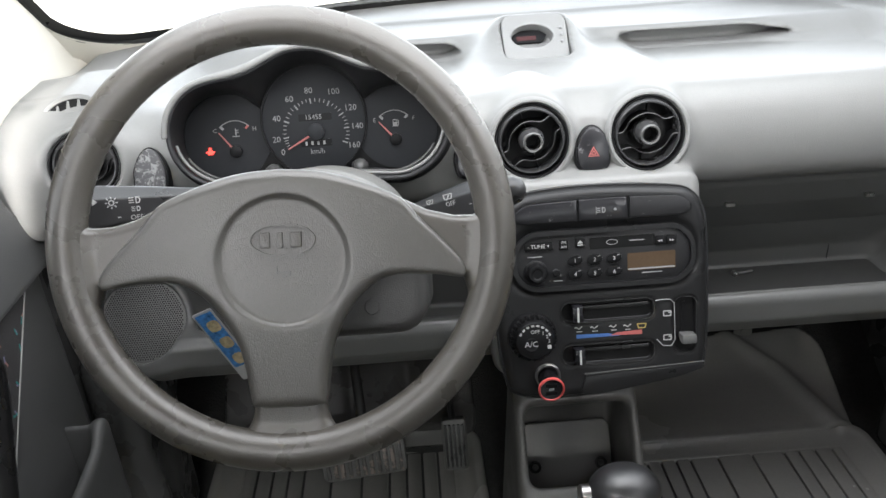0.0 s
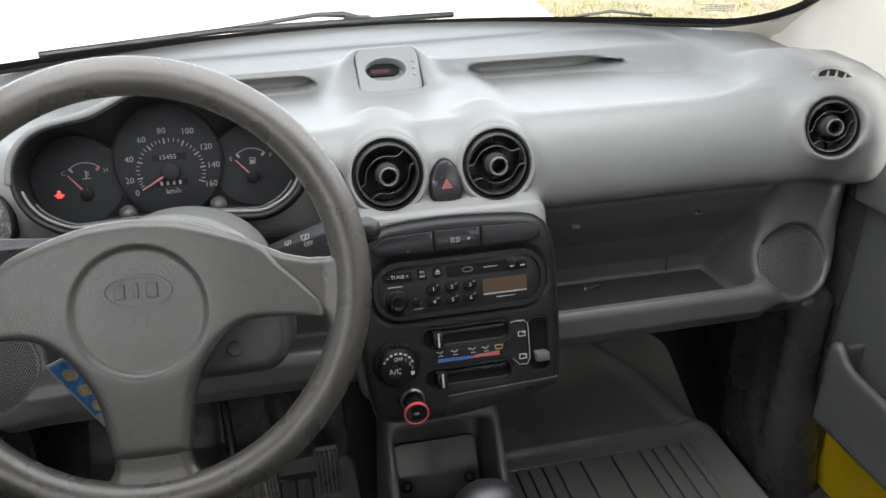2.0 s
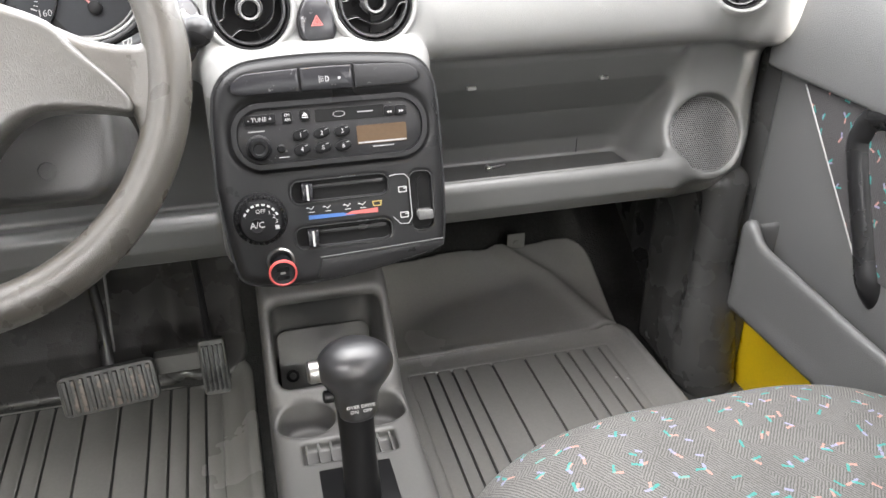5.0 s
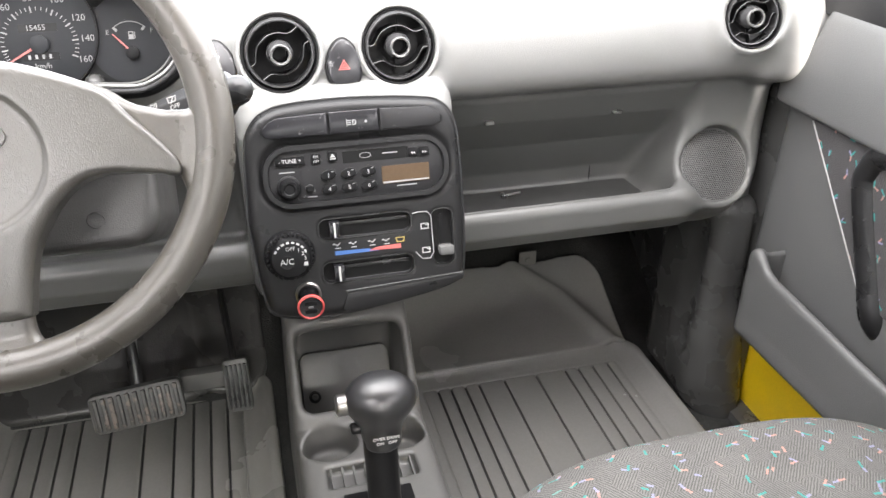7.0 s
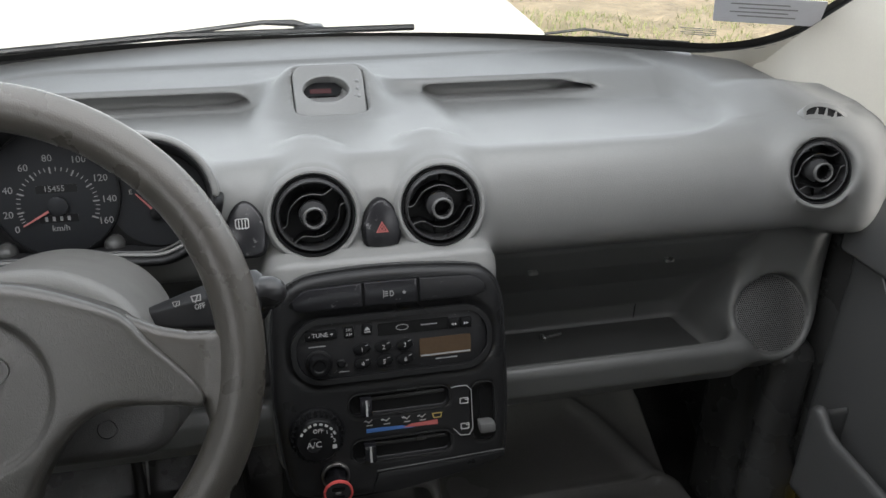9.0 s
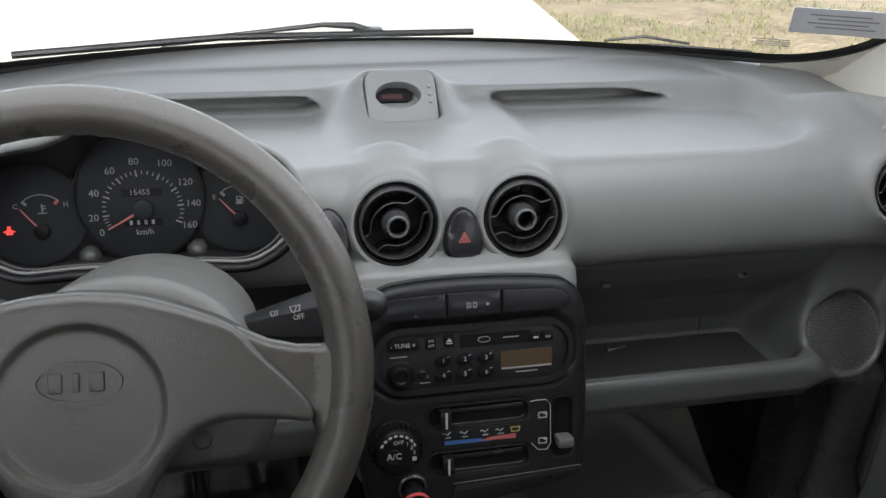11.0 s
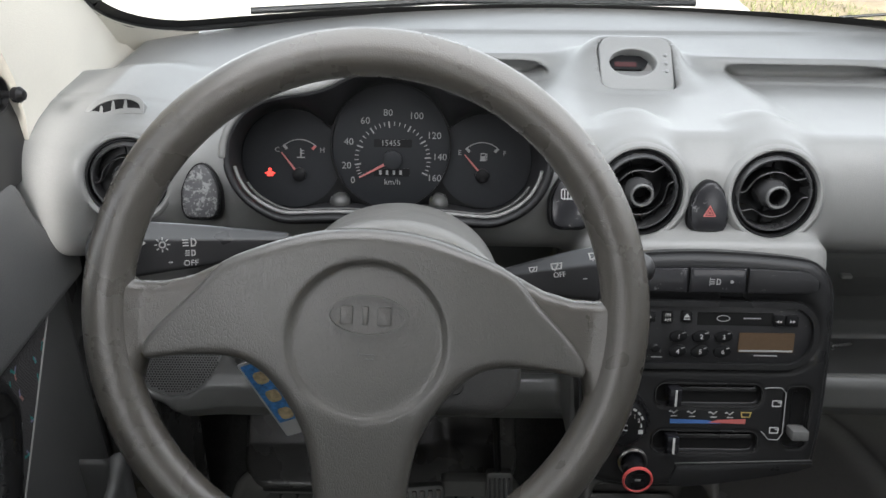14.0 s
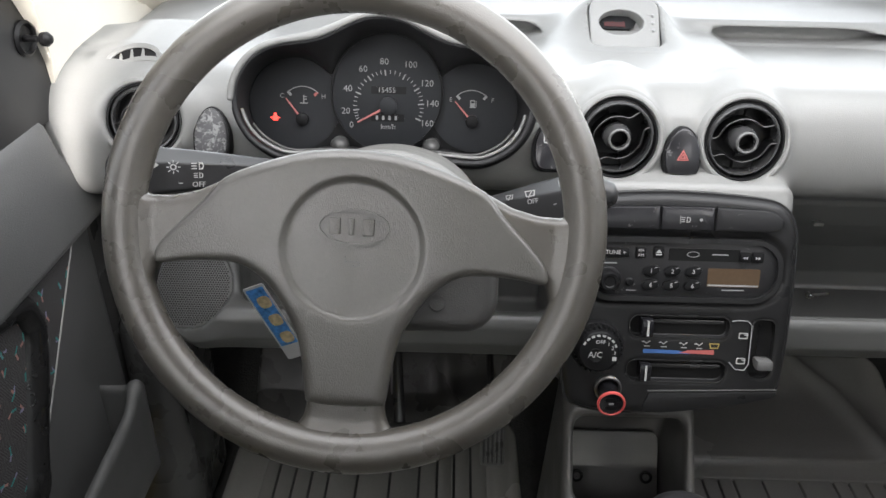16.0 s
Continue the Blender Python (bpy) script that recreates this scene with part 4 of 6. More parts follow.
for x in (-0.0385, 0.0572):
    part("trip_knob", lathe([(0.0100, -0.004), (0.0095, 0.006), (0.0075, 0.012), (0.004, 0.0150), (0.0, 0.0158)], 24), LOWER, cluster, CLUSTER @ at(x, -0.0465))

# ---------------------------------------------------------------- steering wheel
wheel = thing("steering_wheel", WHEELF.translation, "grey-brown grained steering wheel with three spokes", "steering wheel")
_R, _r = 0.1673, 0.0150
_tv, _tf = [], []
for s in range(120):
    a = 2 * math.pi * s / 120
    for q in range(20):
        b = 2 * math.pi * q / 20
        grip = 1 + 0.05 * math.cos(2 * b)
        rr = _R + _r * grip * math.cos(b)
        _tv.append((rr * math.cos(a), rr * math.sin(a), _r * 0.95 * math.sin(b)))
        _tf.append((s * 20 + q, ((s + 1) % 120) * 20 + q, ((s + 1) % 120) * 20 + (q + 1) % 20, s * 20 + (q + 1) % 20))
part("rim", (_tv, _tf), WHEEL, wheel, WHEELF, "grained rim worn shiny")


_half = [(0.024, 0.0532), (0.044, 0.0493), (0.0684, 0.041), (0.0935, 0.0293), (0.108, 0.0125), (0.1245, -0.0042), (0.1368, -0.0181), (0.1415, -0.027), (0.1395, -0.0345), (0.120, -0.0318), (0.093, -0.0305), (0.077, -0.0335), (0.063, -0.0425), (0.0505, -0.057), (0.0405, -0.0745), (0.036, -0.086), (0.0325, -0.104), (0.0293, -0.130)]
PADLINE = [(p.x, p.y) for p in bez([(0.0, 0.0548), *_half], 3)]
PADLINE = PADLINE + [(0.016, -0.1322), (-0.016, -0.1322)] + [(-x, y) for x, y in reversed(PADLINE[1:])]


def pad_d(u, v, n):
    outline = poly_d(u, v, PADLINE)
    side = np.clip((abs(u) - 0.05) / 0.09, 0, 1)
    front = n - 0.0125 + 0.0035 * side * side + 0.004 * np.clip((-v - 0.06) / 0.07, 0, 1)
    sunk = length(u - 0.001, v + 0.0165) - 0.0500
    front = front + 0.0032 / (1 + np.exp(np.clip(sunk / 0.0010, -30, 30)))
    d = smax(outline, front, 0.010 - 0.0065 * side)
    return smax(d, -n - 0.02, 0.004)


part("hub_pad", skin(pad_d, (-0.17, -0.145, -0.03), (0.17, 0.09, 0.03), 0.0020), PAD, wheel, WHEELF, "padded airbag cover")

ARM = [(0.080, 0.036), (0.0945, 0.0288), (0.114, 0.0192), (0.1325, 0.0146), (0.150, 0.0140), (0.168, 0.024), (0.172, -0.04), (0.156, -0.078), (0.1475, -0.060), (0.1432, -0.044), (0.1402, -0.034), (0.08, -0.020)]


def arms_d(u, v, n):
    a = abs(u)
    ring = abs(length(u, v) - 0.167) - 0.007
    arm = poly_d(a, v, ARM)
    low = smax(a - 0.0292 - 0.10 * np.maximum(-v - 0.132, 0), v + 0.10, 0.004)
    d = smin(smin(arm, ring, 0.012), smin(low, ring, 0.022), 0.004)
    d = smax(smax(d, length(u, v) - 0.170, 0.003), 0.05 - length(u, v + 0.03), 0.01)
    crown = 0.0045 + 0.0060 * np.clip((length(u, v) - 0.145) / 0.02, 0, 1) - 0.0035 * np.clip((-v - 0.10) / 0.03, 0, 1)
    return smax(smax(d, n - crown, 0.009), -n - 0.014, 0.008)


part("spokes", skin(arms_d, (-0.18, -0.18, -0.025), (0.18, 0.09, 0.02), 0.0022), WHEEL, wheel, WHEELF)
part("badge_ring", hollow(oval(0.0512, 0.0262, 48), oval(0.0482, 0.0234, 48), 0.004, 0.0116), PAD, wheel, WHEELF @ at(0.001, -0.0005))
for x, w in ((-0.0125, 0.0080), (-0.0005, 0.0038), (0.0115, 0.0085)):
    part("badge_bar", slab(rrect(w, 0.0118, 0.001), 0.004, 0.0112, 0.0005), PAD, wheel, WHEELF @ at(x, -0.0005))
part("badge_mark", join(block(0.001, 0, 0.0095, 0.0105, 0.0008, 0.0008), block(-0.0042, 0.0012, 0.0095, 0.0008, 0.0052, 0.0008), block(0.0025, -0.0030, 0.0095, 0.0060, 0.0008, 0.0008), block(0.0058, -0.0012, 0.0095, 0.0008, 0.0036, 0.0008)), LOWER, wheel, WHEELF @ at(0.0, -0.0255))

# ---------------------------------------------------------------- steering column
AX = Vector((0, 0.9013, -0.4333))
_c0 = Vector(WHEELF.translation)
COL = frame_of(_c0 + AX * 0.10, (0, 0.4333, 0.9013))
column = thing("steering_column", COL.translation, "grey plastic steering column cover with two stalks", "steering column")


def cover_d(u, v, n):
    """A broad shroud, domed above and boxy below, widening away from the wheel."""
    back = 0.035 - n
    top = smax(length(u * 0.80, v + 0.012 - 0.10 * back) - 0.0715, -v - 0.01, 0.02)
    low = rect_d(u - 0.010, v + 0.048, 0.088 + 0.05 * back, 0.044, 0.030)
    d = smax(smin(top, smax(low, n - 0.010, 0.012), 0.02), n - 0.035, 0.014)
    return smax(d, -n - 0.12, 0.01)


# cover halved so that the lower part can take the painted shadow
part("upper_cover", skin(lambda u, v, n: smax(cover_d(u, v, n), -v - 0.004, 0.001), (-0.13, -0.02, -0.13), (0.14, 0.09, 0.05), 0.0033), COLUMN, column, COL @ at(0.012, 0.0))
part("lower_cover", skin(lambda u, v, n: smax(cover_d(u, v, n), v + 0.0055, 0.001), (-0.13, -0.12, -0.13), (0.14, 0.01, 0.05), 0.0035), COLUMNSHADE, column, COL @ at(0.012, 0.0), "lower half of the cover, its shadow painted in")
part("cover_screw", lathe([(0.007, 0.004), (0.0065, 0.0), (0.0, -0.001)], 20), BLACK, column, COL @ at(0.060, -0.066, 0.0075))


def stalk(name, root, tip, marks, broad, flip):
    """A flat lever that widens to its end: dark face, sloping lit top. The face looks towards the driver."""
    r, t = Vector(root), Vector(tip)
    axis = (t - r).normalized() * flip
    up = Vector((0, 0.42, 0.9))
    up = (up - axis * up.dot(axis)).normalized()
    nrm = axis.cross(up)
    L = (t - r).length
    M = Matrix(((axis.x, up.x, nrm.x, r.x), (axis.y, up.y, nrm.y, r.y), (axis.z, up.z, nrm.z, r.z), (0, 0, 0, 1)))

    def f(x, y, z):
        a = x * flip
        k = np.clip(a / L, 0, 1)
        flat = seg_d(a, y, (0, 0), (L - broad, 0), 0.007, broad)
        ridge = 0.30 * broad * (0.4 + 0.6 * k)
        slope = z - 0.009 + 1.15 * np.maximum(y - ridge, 0)
        return smax(smax(smax(flat, slope * 0.75, 0.0025), -z - 0.009, 0.005), -a, 0.004)
    lo, hi = (-0.01, L + 0.02) if flip > 0 else (-L - 0.02, 0.01)
    st = part(name, skin(f, (lo, -0.04, -0.02), (hi, 0.04, 0.02), 0.0022), STALK, column, M, "black control stalk with white symbols")
    for place, shape in marks:
        q = M.inverted() @ Vector(place)
        part("symbol", shape, WHITE, st, M @ at(q.x, q.y, 0.0094), smooth=False)


_arrow = join(block(0.001, 0, 0, 0.005, 0.002, 0.0003), ([(0.003, -0.0028, 0), (0.007, 0, 0), (0.003, 0.0028, 0)], [(0, 1, 2)]))
_arrow2 = moved(_arrow, pose(0, 0, 0, 0, 0, 180))
_lampico = join(hollow(oval(0.005, 0.005, 16), oval(0.003, 0.003, 16), 0, 0.0003), *[moved(block(0.0042, 0, 0, 0.002, 0.0008, 0.0003), pose(0, 0, 0, 0, 0, a)) for a in range(0, 360, 45)])
_beam = join(hollow([(0, -0.003), (0.003, -0.0025), (0.004, 0), (0.003, 0.0025), (0, 0.003)], [(0.0008, -0.002), (0.0025, -0.0016), (0.003, 0), (0.0025, 0.0016), (0.0008, 0.002)], 0, 0.0003), *[block(-0.0035, y, 0, 0.004, 0.0008, 0.0003) for y in (-0.002, 0, 0.002)])
_wipe = join(hollow([(-0.004, -0.002), (0.004, -0.002), (0.005, 0.003), (-0.005, 0.003)], [(-0.003, -0.0012), (0.003, -0.0012), (0.004, 0.0022), (-0.004, 0.0022)], 0, 0.0003), moved(block(0, -0.0005, 0, 0.001, 0.006, 0.0003), pose(0, 0, 0, 0, 0, -35)))
_small = Matrix.Diagonal((0.75, 0.75, 1, 1))
stalk("stalk", (-0.165, 0.690, 1.0465), (-0.296, 0.641, 1.0640), (((-0.2322, 0.6648, 1.0585), _beam), ((-0.2330, 0.6648, 1.0505), moved(_beam, _small)), ((-0.2345, 0.6648, 1.0425), lettering("OFF", 0.0042)), ((-0.2499, 0.658, 1.0600), _lampico), ((-0.2660, 0.652, 1.0640), _arrow), ((-0.2780, 0.648, 1.0665), _arrow2), ((-0.247, 0.66, 1.0455), block(0, 0, 0, 0.003, 0.0008, 0.0003))), 0.0215, -1)
stalk("stalk", (-0.012, 0.709, 1.004), (0.086, 0.6535, 1.0490), (((0.022, 0.69, 1.026), moved(_wipe, _small)), ((0.0385, 0.682, 1.0335), _wipe), ((0.0478, 0.6874, 1.0245), lettering("OFF", 0.0042)), ((0.0595, 0.6653, 1.0515), _wipe), ((0.060, 0.67, 1.031), block(0, 0, 0, 0.003, 0.0008, 0.0003))), 0.0225, 1)
_cap = (Vector((0.100, 0.6455, 1.0555)) - Vector((-0.012, 0.709, 1.004))).normalized()
part("stalk_cap", tube([Vector((0.074, 0.664, 1.0405)) + _cap * a for a in (0.0, 0.014, 0.022, 0.027, 0.0295)], [0.0135, 0.0130, 0.0115, 0.008, 0.003], 20), STALK, column, None, "rounded end cap of a stalk")

# ---------------------------------------------------------------- centre stack
_so = [(p.x, p.y) for p in bez([(-0.1266, -0.0085), (-0.1195, -0.085), (-0.1050, -0.112), (-0.0430, -0.1185), (0.046, -0.1085), (0.092, -0.098), (0.1015, -0.085), (0.105, -0.022), (0.1040, 0.055), (0.1000, 0.083), (0.0885, 0.100), (0.066, 0.1075), (-0.0094, 0.1125), (-0.072, 0.1105), (-0.098, 0.1045), (-0.1145, 0.090), (-0.1220, 0.065), (-0.1266, -0.0085)], 5)][:-1]
stack = thing("heater_panel", STACK.translation, "charcoal centre console panel with heater controls", "control panel")


def bezel_d(u, v, n):
    d = smax(smax(poly_d(u, v, _so) - 0.0005, n, 0.013), -n - 0.075, 0.004)
    well = rect_d(u + 0.0085, v - 0.0372, 0.1000, 0.0345, 0.028)
    d = smax(d, -smax(well, -n - 0.0035, 0.005), 0.007)
    for cv in (-0.0225, -0.0700):
        d = smax(d, -smax(rect_d(u + 0.0055, v - cv, 0.0500, 0.0112, 0.0085), -n - 0.0075, 0.003), 0.0025)
    return smax(d, -smax(rect_d(u - 0.0790, v + 0.0440, 0.0118, 0.031, 0.008), -n - 0.0075, 0.003), 0.0025)


part("bezel", skin(bezel_d, (-0.135, -0.125, -0.08), (0.112, 0.118, 0.008), 0.0025), CHARCOAL, stack, STACK)
part("edge_trim", hollow(inset(_so, -0.0016), inset(_so, 0.0008), -0.070, -0.0065), CHARCOAL, stack, STACK)


def strip_outline(u0, u1, left, right):
    """A piece of the long oval switch strip between u0 and u1."""
    top = lambda u: 0.1015 - 0.000 - 0.35 * (u + 0.009) ** 2 - (0.010 * max(0, (-0.085 - u) / 0.018) ** 2) - (0.009 * max(0, (u - 0.068) / 0.017) ** 2)
    low = lambda u: 0.0772 + 0.004 * max(0, (-0.094 - u) / 0.009) ** 2 + 0.004 * max(0, (u - 0.070) / 0.015) ** 2
    us = [u0 + (u1 - u0) * k / 14 for k in range(15)]
    return [(u, low(u)) for u in us] + [(u, top(u)) for u in reversed(us)]


strip = thing("switch_strip", (STACK @ Vector((0, 0.09, 0))), "long black oval strip of three switches", "switch panel")
part("surround", slab(strip_outline(-0.1045, 0.0865, 1, 1), -0.002, 0.0012), BLACK, strip, STACK)
for u0, u1, mat in ((-0.1025, -0.0357, STRIP), (-0.0347, 0.0174, STRIP), (0.0186, 0.0845, RADIO)):
    part("switch", slab(inset(strip_outline(u0, u1, 1, 1), 0.0008), 0.0, 0.0045, 0.0015), mat, strip, STACK)
part("fog_lamp_symbol", join(_beam, block(-0.006, 0, 0, 0.0005, 0.008, 0.0003)), DIM, strip, STACK @ at(-0.010, 0.0885, 0.0047), smooth=False)
part("indicator", slab(oval(0.003, 0.003, 12), 0.0045, 0.005), DIM, strip, STACK @ at(0.004, 0.0885))

# ---------------------------------------------------------------- radio
RAD = STACK @ at(-0.0085, 0.0372, 0)
radio = thing("car_radio", RAD.translation, "scuffed black cassette car radio with round-cornered face", "car radio")
_ro = [(x, y - 0.0 + 0.00 * x) for x, y in rrect(0.186, 0.055, 0.024, 8)]
part("surround", hollow(inset(_ro, -0.0050), _ro, -0.001, 0.0045), CHARCOAL, radio, RAD)
part("face", slab(_ro, -0.004, 0.0008, 0.0008), RADIO, radio, RAD)


def at_stack(u, v, n=0.0, turn=0.0):
    return STACK @ at(u, v, n, turn)


def key(name, u, v, w, h, r, mat=BLACK, depth=0.0032, parent=radio):
    return part(name, slab(rrect(w, h, r, 3), 0.0005, depth, 0.0006), mat, parent, at_stack(u, v))


def print_on(words, size, u, v, parent, n=0.0035, mat=WHITE, turn=0.0):
    part("lettering", lettering(words, size), mat, parent, at_stack(u, v, n, turn), smooth=False)


k_ = key("tune_key", -0.0778, 0.0538, 0.031, 0.0095, 0.002)
print_on("- TUNE +", 0.0042, -0.0778, 0.0538, k_)
k_ = key("band_key", -0.0512, 0.0538, 0.010, 0.0115, 0.002)
print_on("FM", 0.0030, -0.0512, 0.0562, k_)
print_on("AM", 0.0030, -0.0512, 0.0516, k_)
k_ = key("eject_key", -0.0337, 0.0548, 0.0105, 0.0115, 0.003)
part("eject_symbol", join(([(-0.003, -0.0006, 0), (0.003, -0.0006, 0), (0, 0.003, 0)], [(0, 1, 2)]), block(0, -0.0022, 0, 0.006, 0.001, 0.0002)), WHITE, k_, at_stack(-0.0337, 0.0548, 0.0034), smooth=False)
part("cassette_slot", slab(rrect(0.070, 0.0125, 0.001, 3), 0.0005, 0.0014), DEEP, radio, at_stack(0.0115, 0.0528))
part("badge", hollow(oval(0.0125, 0.006, 24), oval(0.011, 0.0048, 24), 0.001, 0.0018), DIM, radio, at_stack(0.0005, 0.0532))
part("printed_bar", block(0.027, 0.0535, 0.0016, 0.016, 0.0012, 0.0002), DIM, radio, STACK, smooth=False)
for u in (0.0515, 0.0638):
    k_ = key("seek_key", u, 0.0518, 0.0115, 0.0105, 0.002)
    s = -1 if u < 0.06 else 1
    part("seek_symbol", join(*[([(s * -0.001 + o, -0.0014, 0), (s * 0.0014 + o, 0, 0), (s * -0.001 + o, 0.0014, 0)], [(0, 1, 2)]) for o in (-0.0013, 0.0013)]), WHITE, k_, at_stack(u, 0.0512, 0.0034), smooth=False)
for k in range(6):
    u, v = (-0.0397, -0.0188, 0.0020)[k % 3], (0.0358, 0.0213)[k // 3]
    k_ = part("preset_key", slab([(p.x, p.y) for p in [Vector(q) for q in oval(0.0165, 0.0108, 24, 2.4)]], 0.0005, 0.0036, 0.001), BLACK, radio, at_stack(u, v, 0, 14))
    print_on(str(k + 1), 0.0044, u, v, k_, 0.0038)
    part("key_mark", block(0.0052, 0.0025, 0.0037, 0.003, 0.0008, 0.0002), DIM, k_, at_stack(u, v, 0, 14), smooth=False)
part("volume_knob", lathe([(0.0128, 0.0005), (0.0128, 0.003), (0.0115, 0.004), (0.0105, 0.0042), (0.0095, 0.012), (0.0085, 0.0135), (0.006, 0.0135), (0.005, 0.0125), (0.0, 0.0125)], 36), BLACK, radio, at_stack(-0.0816, 0.0262), "round black volume knob")
part("small_button", lathe([(0.0042, 0.0005), (0.0042, 0.003), (0.003, 0.004), (0.0, 0.004)], 18), BLACK, radio, at_stack(-0.0602, 0.0240))
part("printed_bar", block(-0.082, 0.0425, 0.0011, 0.016, 0.0012, 0.0002), DIM, radio, STACK, smooth=False)
part("printed_bar", block(-0.058, 0.0150, 0.0011, 0.010, 0.0010, 0.0002), DIM, radio, STACK, smooth=False)
part("printed_bar", block(0.043, 0.0175, 0.0011, 0.022, 0.0012, 0.0002), DIM, radio, STACK, smooth=False)
part("display", slab(rrect(0.0515, 0.0190, 0.001, 3), 0.0005, 0.0014), LCD, radio, at_stack(0.0425, 0.0300), "brown unlit display")
part("display_strip", block(0.0425, 0.0222, 0.0016, 0.050, 0.0016, 0.0004), DIM, radio, STACK, smooth=False)

# ---------------------------------------------------------------- heater controls
def bay(name, outline, depth=0.0012):
    ring = part(name, hollow(inset(outline, -0.0010), outline, -0.002, 0.0006), VANE, stack, STACK)
    part("bay_floor", slab(outline, -0.0085, -0.0068), DEEP, ring, STACK)
    return ring


def offset_rect(cu, cv, w, h, r):
    return [(x + cu, y + cv) for x, y in rrect(w, h, r, 6)]


for v, ku in ((-0.0225, -0.0398), (-0.0700, -0.0385)):
    b_ = bay("slider_bay", offset_rect(-0.0055, v, 0.100, 0.0225, 0.0085))
    part("slot", slab(rrect(0.074, 0.0046, 0.0012, 3), -0.0070, -0.0035, 0.001), VANE, b_, at_stack(0.003, v + 0.0045))
    sl = part("slider", block(0, 0, 0.002, 0.0115, 0.0175, 0.018, 0.002), GLOSS, b_, at_stack(ku, v + 0.001), "black slider lever with a white line")
    part("slider_line", block(0.0, 0, 0.0112, 0.0020, 0.0160, 0.0006), WHITE, sl, at_stack(ku, v + 0.001), smooth=False)
for k, u in enumerate((-0.0376, -0.0205, 0.0, 0.0155)):
    part("airflow_symbol", join(block(0.0005, -0.0022, 0, 0.006, 0.0009, 0.0002), moved(block(-0.0025, 0.0008, 0, 0.0045, 0.0009, 0.0002), pose(0, 0, 0, 0, 0, -35)), moved(block(0.0025, 0.0005, 0, 0.005, 0.0009, 0.0002), pose(0, 0, 0, 0, 0, 40)), block(-0.0035, 0.0024, 0, 0.0025, 0.0009, 0.0002)), WHITE, stack, at_stack(u, -0.0413 - 0.0004 * k, 0.0003), smooth=False)
part("demist_symbol", hollow([(-0.004, -0.0025), (0.004, -0.0025), (0.0052, 0.003), (-0.0052, 0.003)], [(-0.003, -0.0015), (0.003, -0.0015), (0.004, 0.002), (-0.004, 0.002)], 0.0001, 0.0004), AMBER, stack, at_stack(0.0310, -0.0420), smooth=False)
part("cold_bar", ([(-0.0405, -0.0510, 0.0003), (0.008, -0.0510, 0.0003), (-0.005, -0.0475, 0.0003), (-0.0405, -0.0465, 0.0003)], [(0, 1, 2, 3)]), BLUE, stack, STACK, smooth=False)
part("hot_bar", ([(-0.004, -0.0500, 0.0004), (0.0312, -0.0510, 0.0004), (0.0312, -0.0460, 0.0004), (0.004, -0.0470, 0.0004)], [(0, 1, 2, 3)]), TRIRED, stack, STACK, smooth=False)
_lever = bay("air_bay", offset_rect(0.0790, -0.0440, 0.0235, 0.062, 0.008))
part("slot", slab(rrect(0.0050, 0.044, 0.0015, 3), -0.0070, -0.0060), BLACK, _lever, at_stack(0.0785, -0.042))
part("air_lever", block(0, 0, 0.003, 0.0165, 0.0105, 0.018, 0.003), LEVERGREY, _lever, at_stack(0.0802, -0.0580), "charcoal air recirculation lever")
part("air_line", tube([(u, v, 0.0012) for u, v in ((0.046, -0.0148), (0.052, -0.0138), (0.062, -0.0142), (0.0665, -0.019), (0.067, -0.060), (0.063, -0.0665), (0.054, -0.066), (0.047, -0.058))], 0.0006, 6), DIM, stack, STACK)
for v in (-0.0300, -0.0570):
    part("air_symbol", join(hollow(rrect(0.009, 0.0065, 0.001), rrect(0.007, 0.0045, 0.0008), 0, 0.0003), block(0.003, 0.001, 0, 0.004, 0.0012, 0.0003)), WHITE, stack, at_stack(0.0590, v, 0.0003), smooth=False)
knob = part("fan_knob", lathe([(0.0268, -0.0005), (0.0268, 0.003), (0.0250, 0.006), (0.0235, 0.0065), (0.0215, 0.018), (0.0195, 0.0205), (0.015, 0.0212), (0.0, 0.0212)], 56), BLACK, stack, at_stack(-0.0885, -0.0440), "round fan knob with white marks")
for k in range(28):
    a = 360 * k / 28
    part("grip", moved(block(0.0236, 0, 0.010, 0.0026, 0.0022, 0.011, 0.0006), pose(0, 0, 0, 0, 0, a)), BLACK, knob, at_stack(-0.0885, -0.0440))
print_on("A/C", 0.0062, -0.0925, -0.0470, knob, 0.0216)
print_on("OFF", 0.0040, -0.0880, -0.0335, knob, 0.0216)
for word, u, v in (("1", -0.0798, -0.0355), ("2", -0.0757, -0.0395), ("3", -0.0735, -0.0445)):
    print_on(word, 0.0038, u, v, knob, 0.0216)
part("mark", block(-0.0735, -0.0505, 0.0216, 0.004, 0.004, 0.0003), WHITE, knob, STACK, smooth=False)
part("finger_dimple", lathe([(0.0075, 0.0209), (0.0068, 0.0218), (0.006, 0.0214), (0, 0.0213)], 24), BLACK, knob, at_stack(-0.0925, -0.0475))
for a in (150, 132, 114, 96, 78, 60, 42, 24):
    part("dial_mark", moved(block(0.0172, 0, 0.0213, 0.0020, 0.0032, 0.0006), pose(0, 0, 0, 0, 0, a)), WHITE, knob, at_stack(-0.0885, -0.0440), smooth=False)
part("ashtray_lid", slab([(p.x, p.y) for p in bez([(-0.0315, -0.0935), (-0.0315, -0.1150), (0.046, -0.1062), (0.094, -0.0955), (0.0985, -0.0885)], 4)], -0.002, 0.0028, 0.001), CHARCOAL, stack, STACK, "closed ashtray lid")
part("lid_line", tube([(-0.033, -0.0915, 0.0015), (0.03, -0.0893, 0.0018), (0.099, -0.0868, 0.0015)], 0.0007, 6), LOWER, stack, STACK)

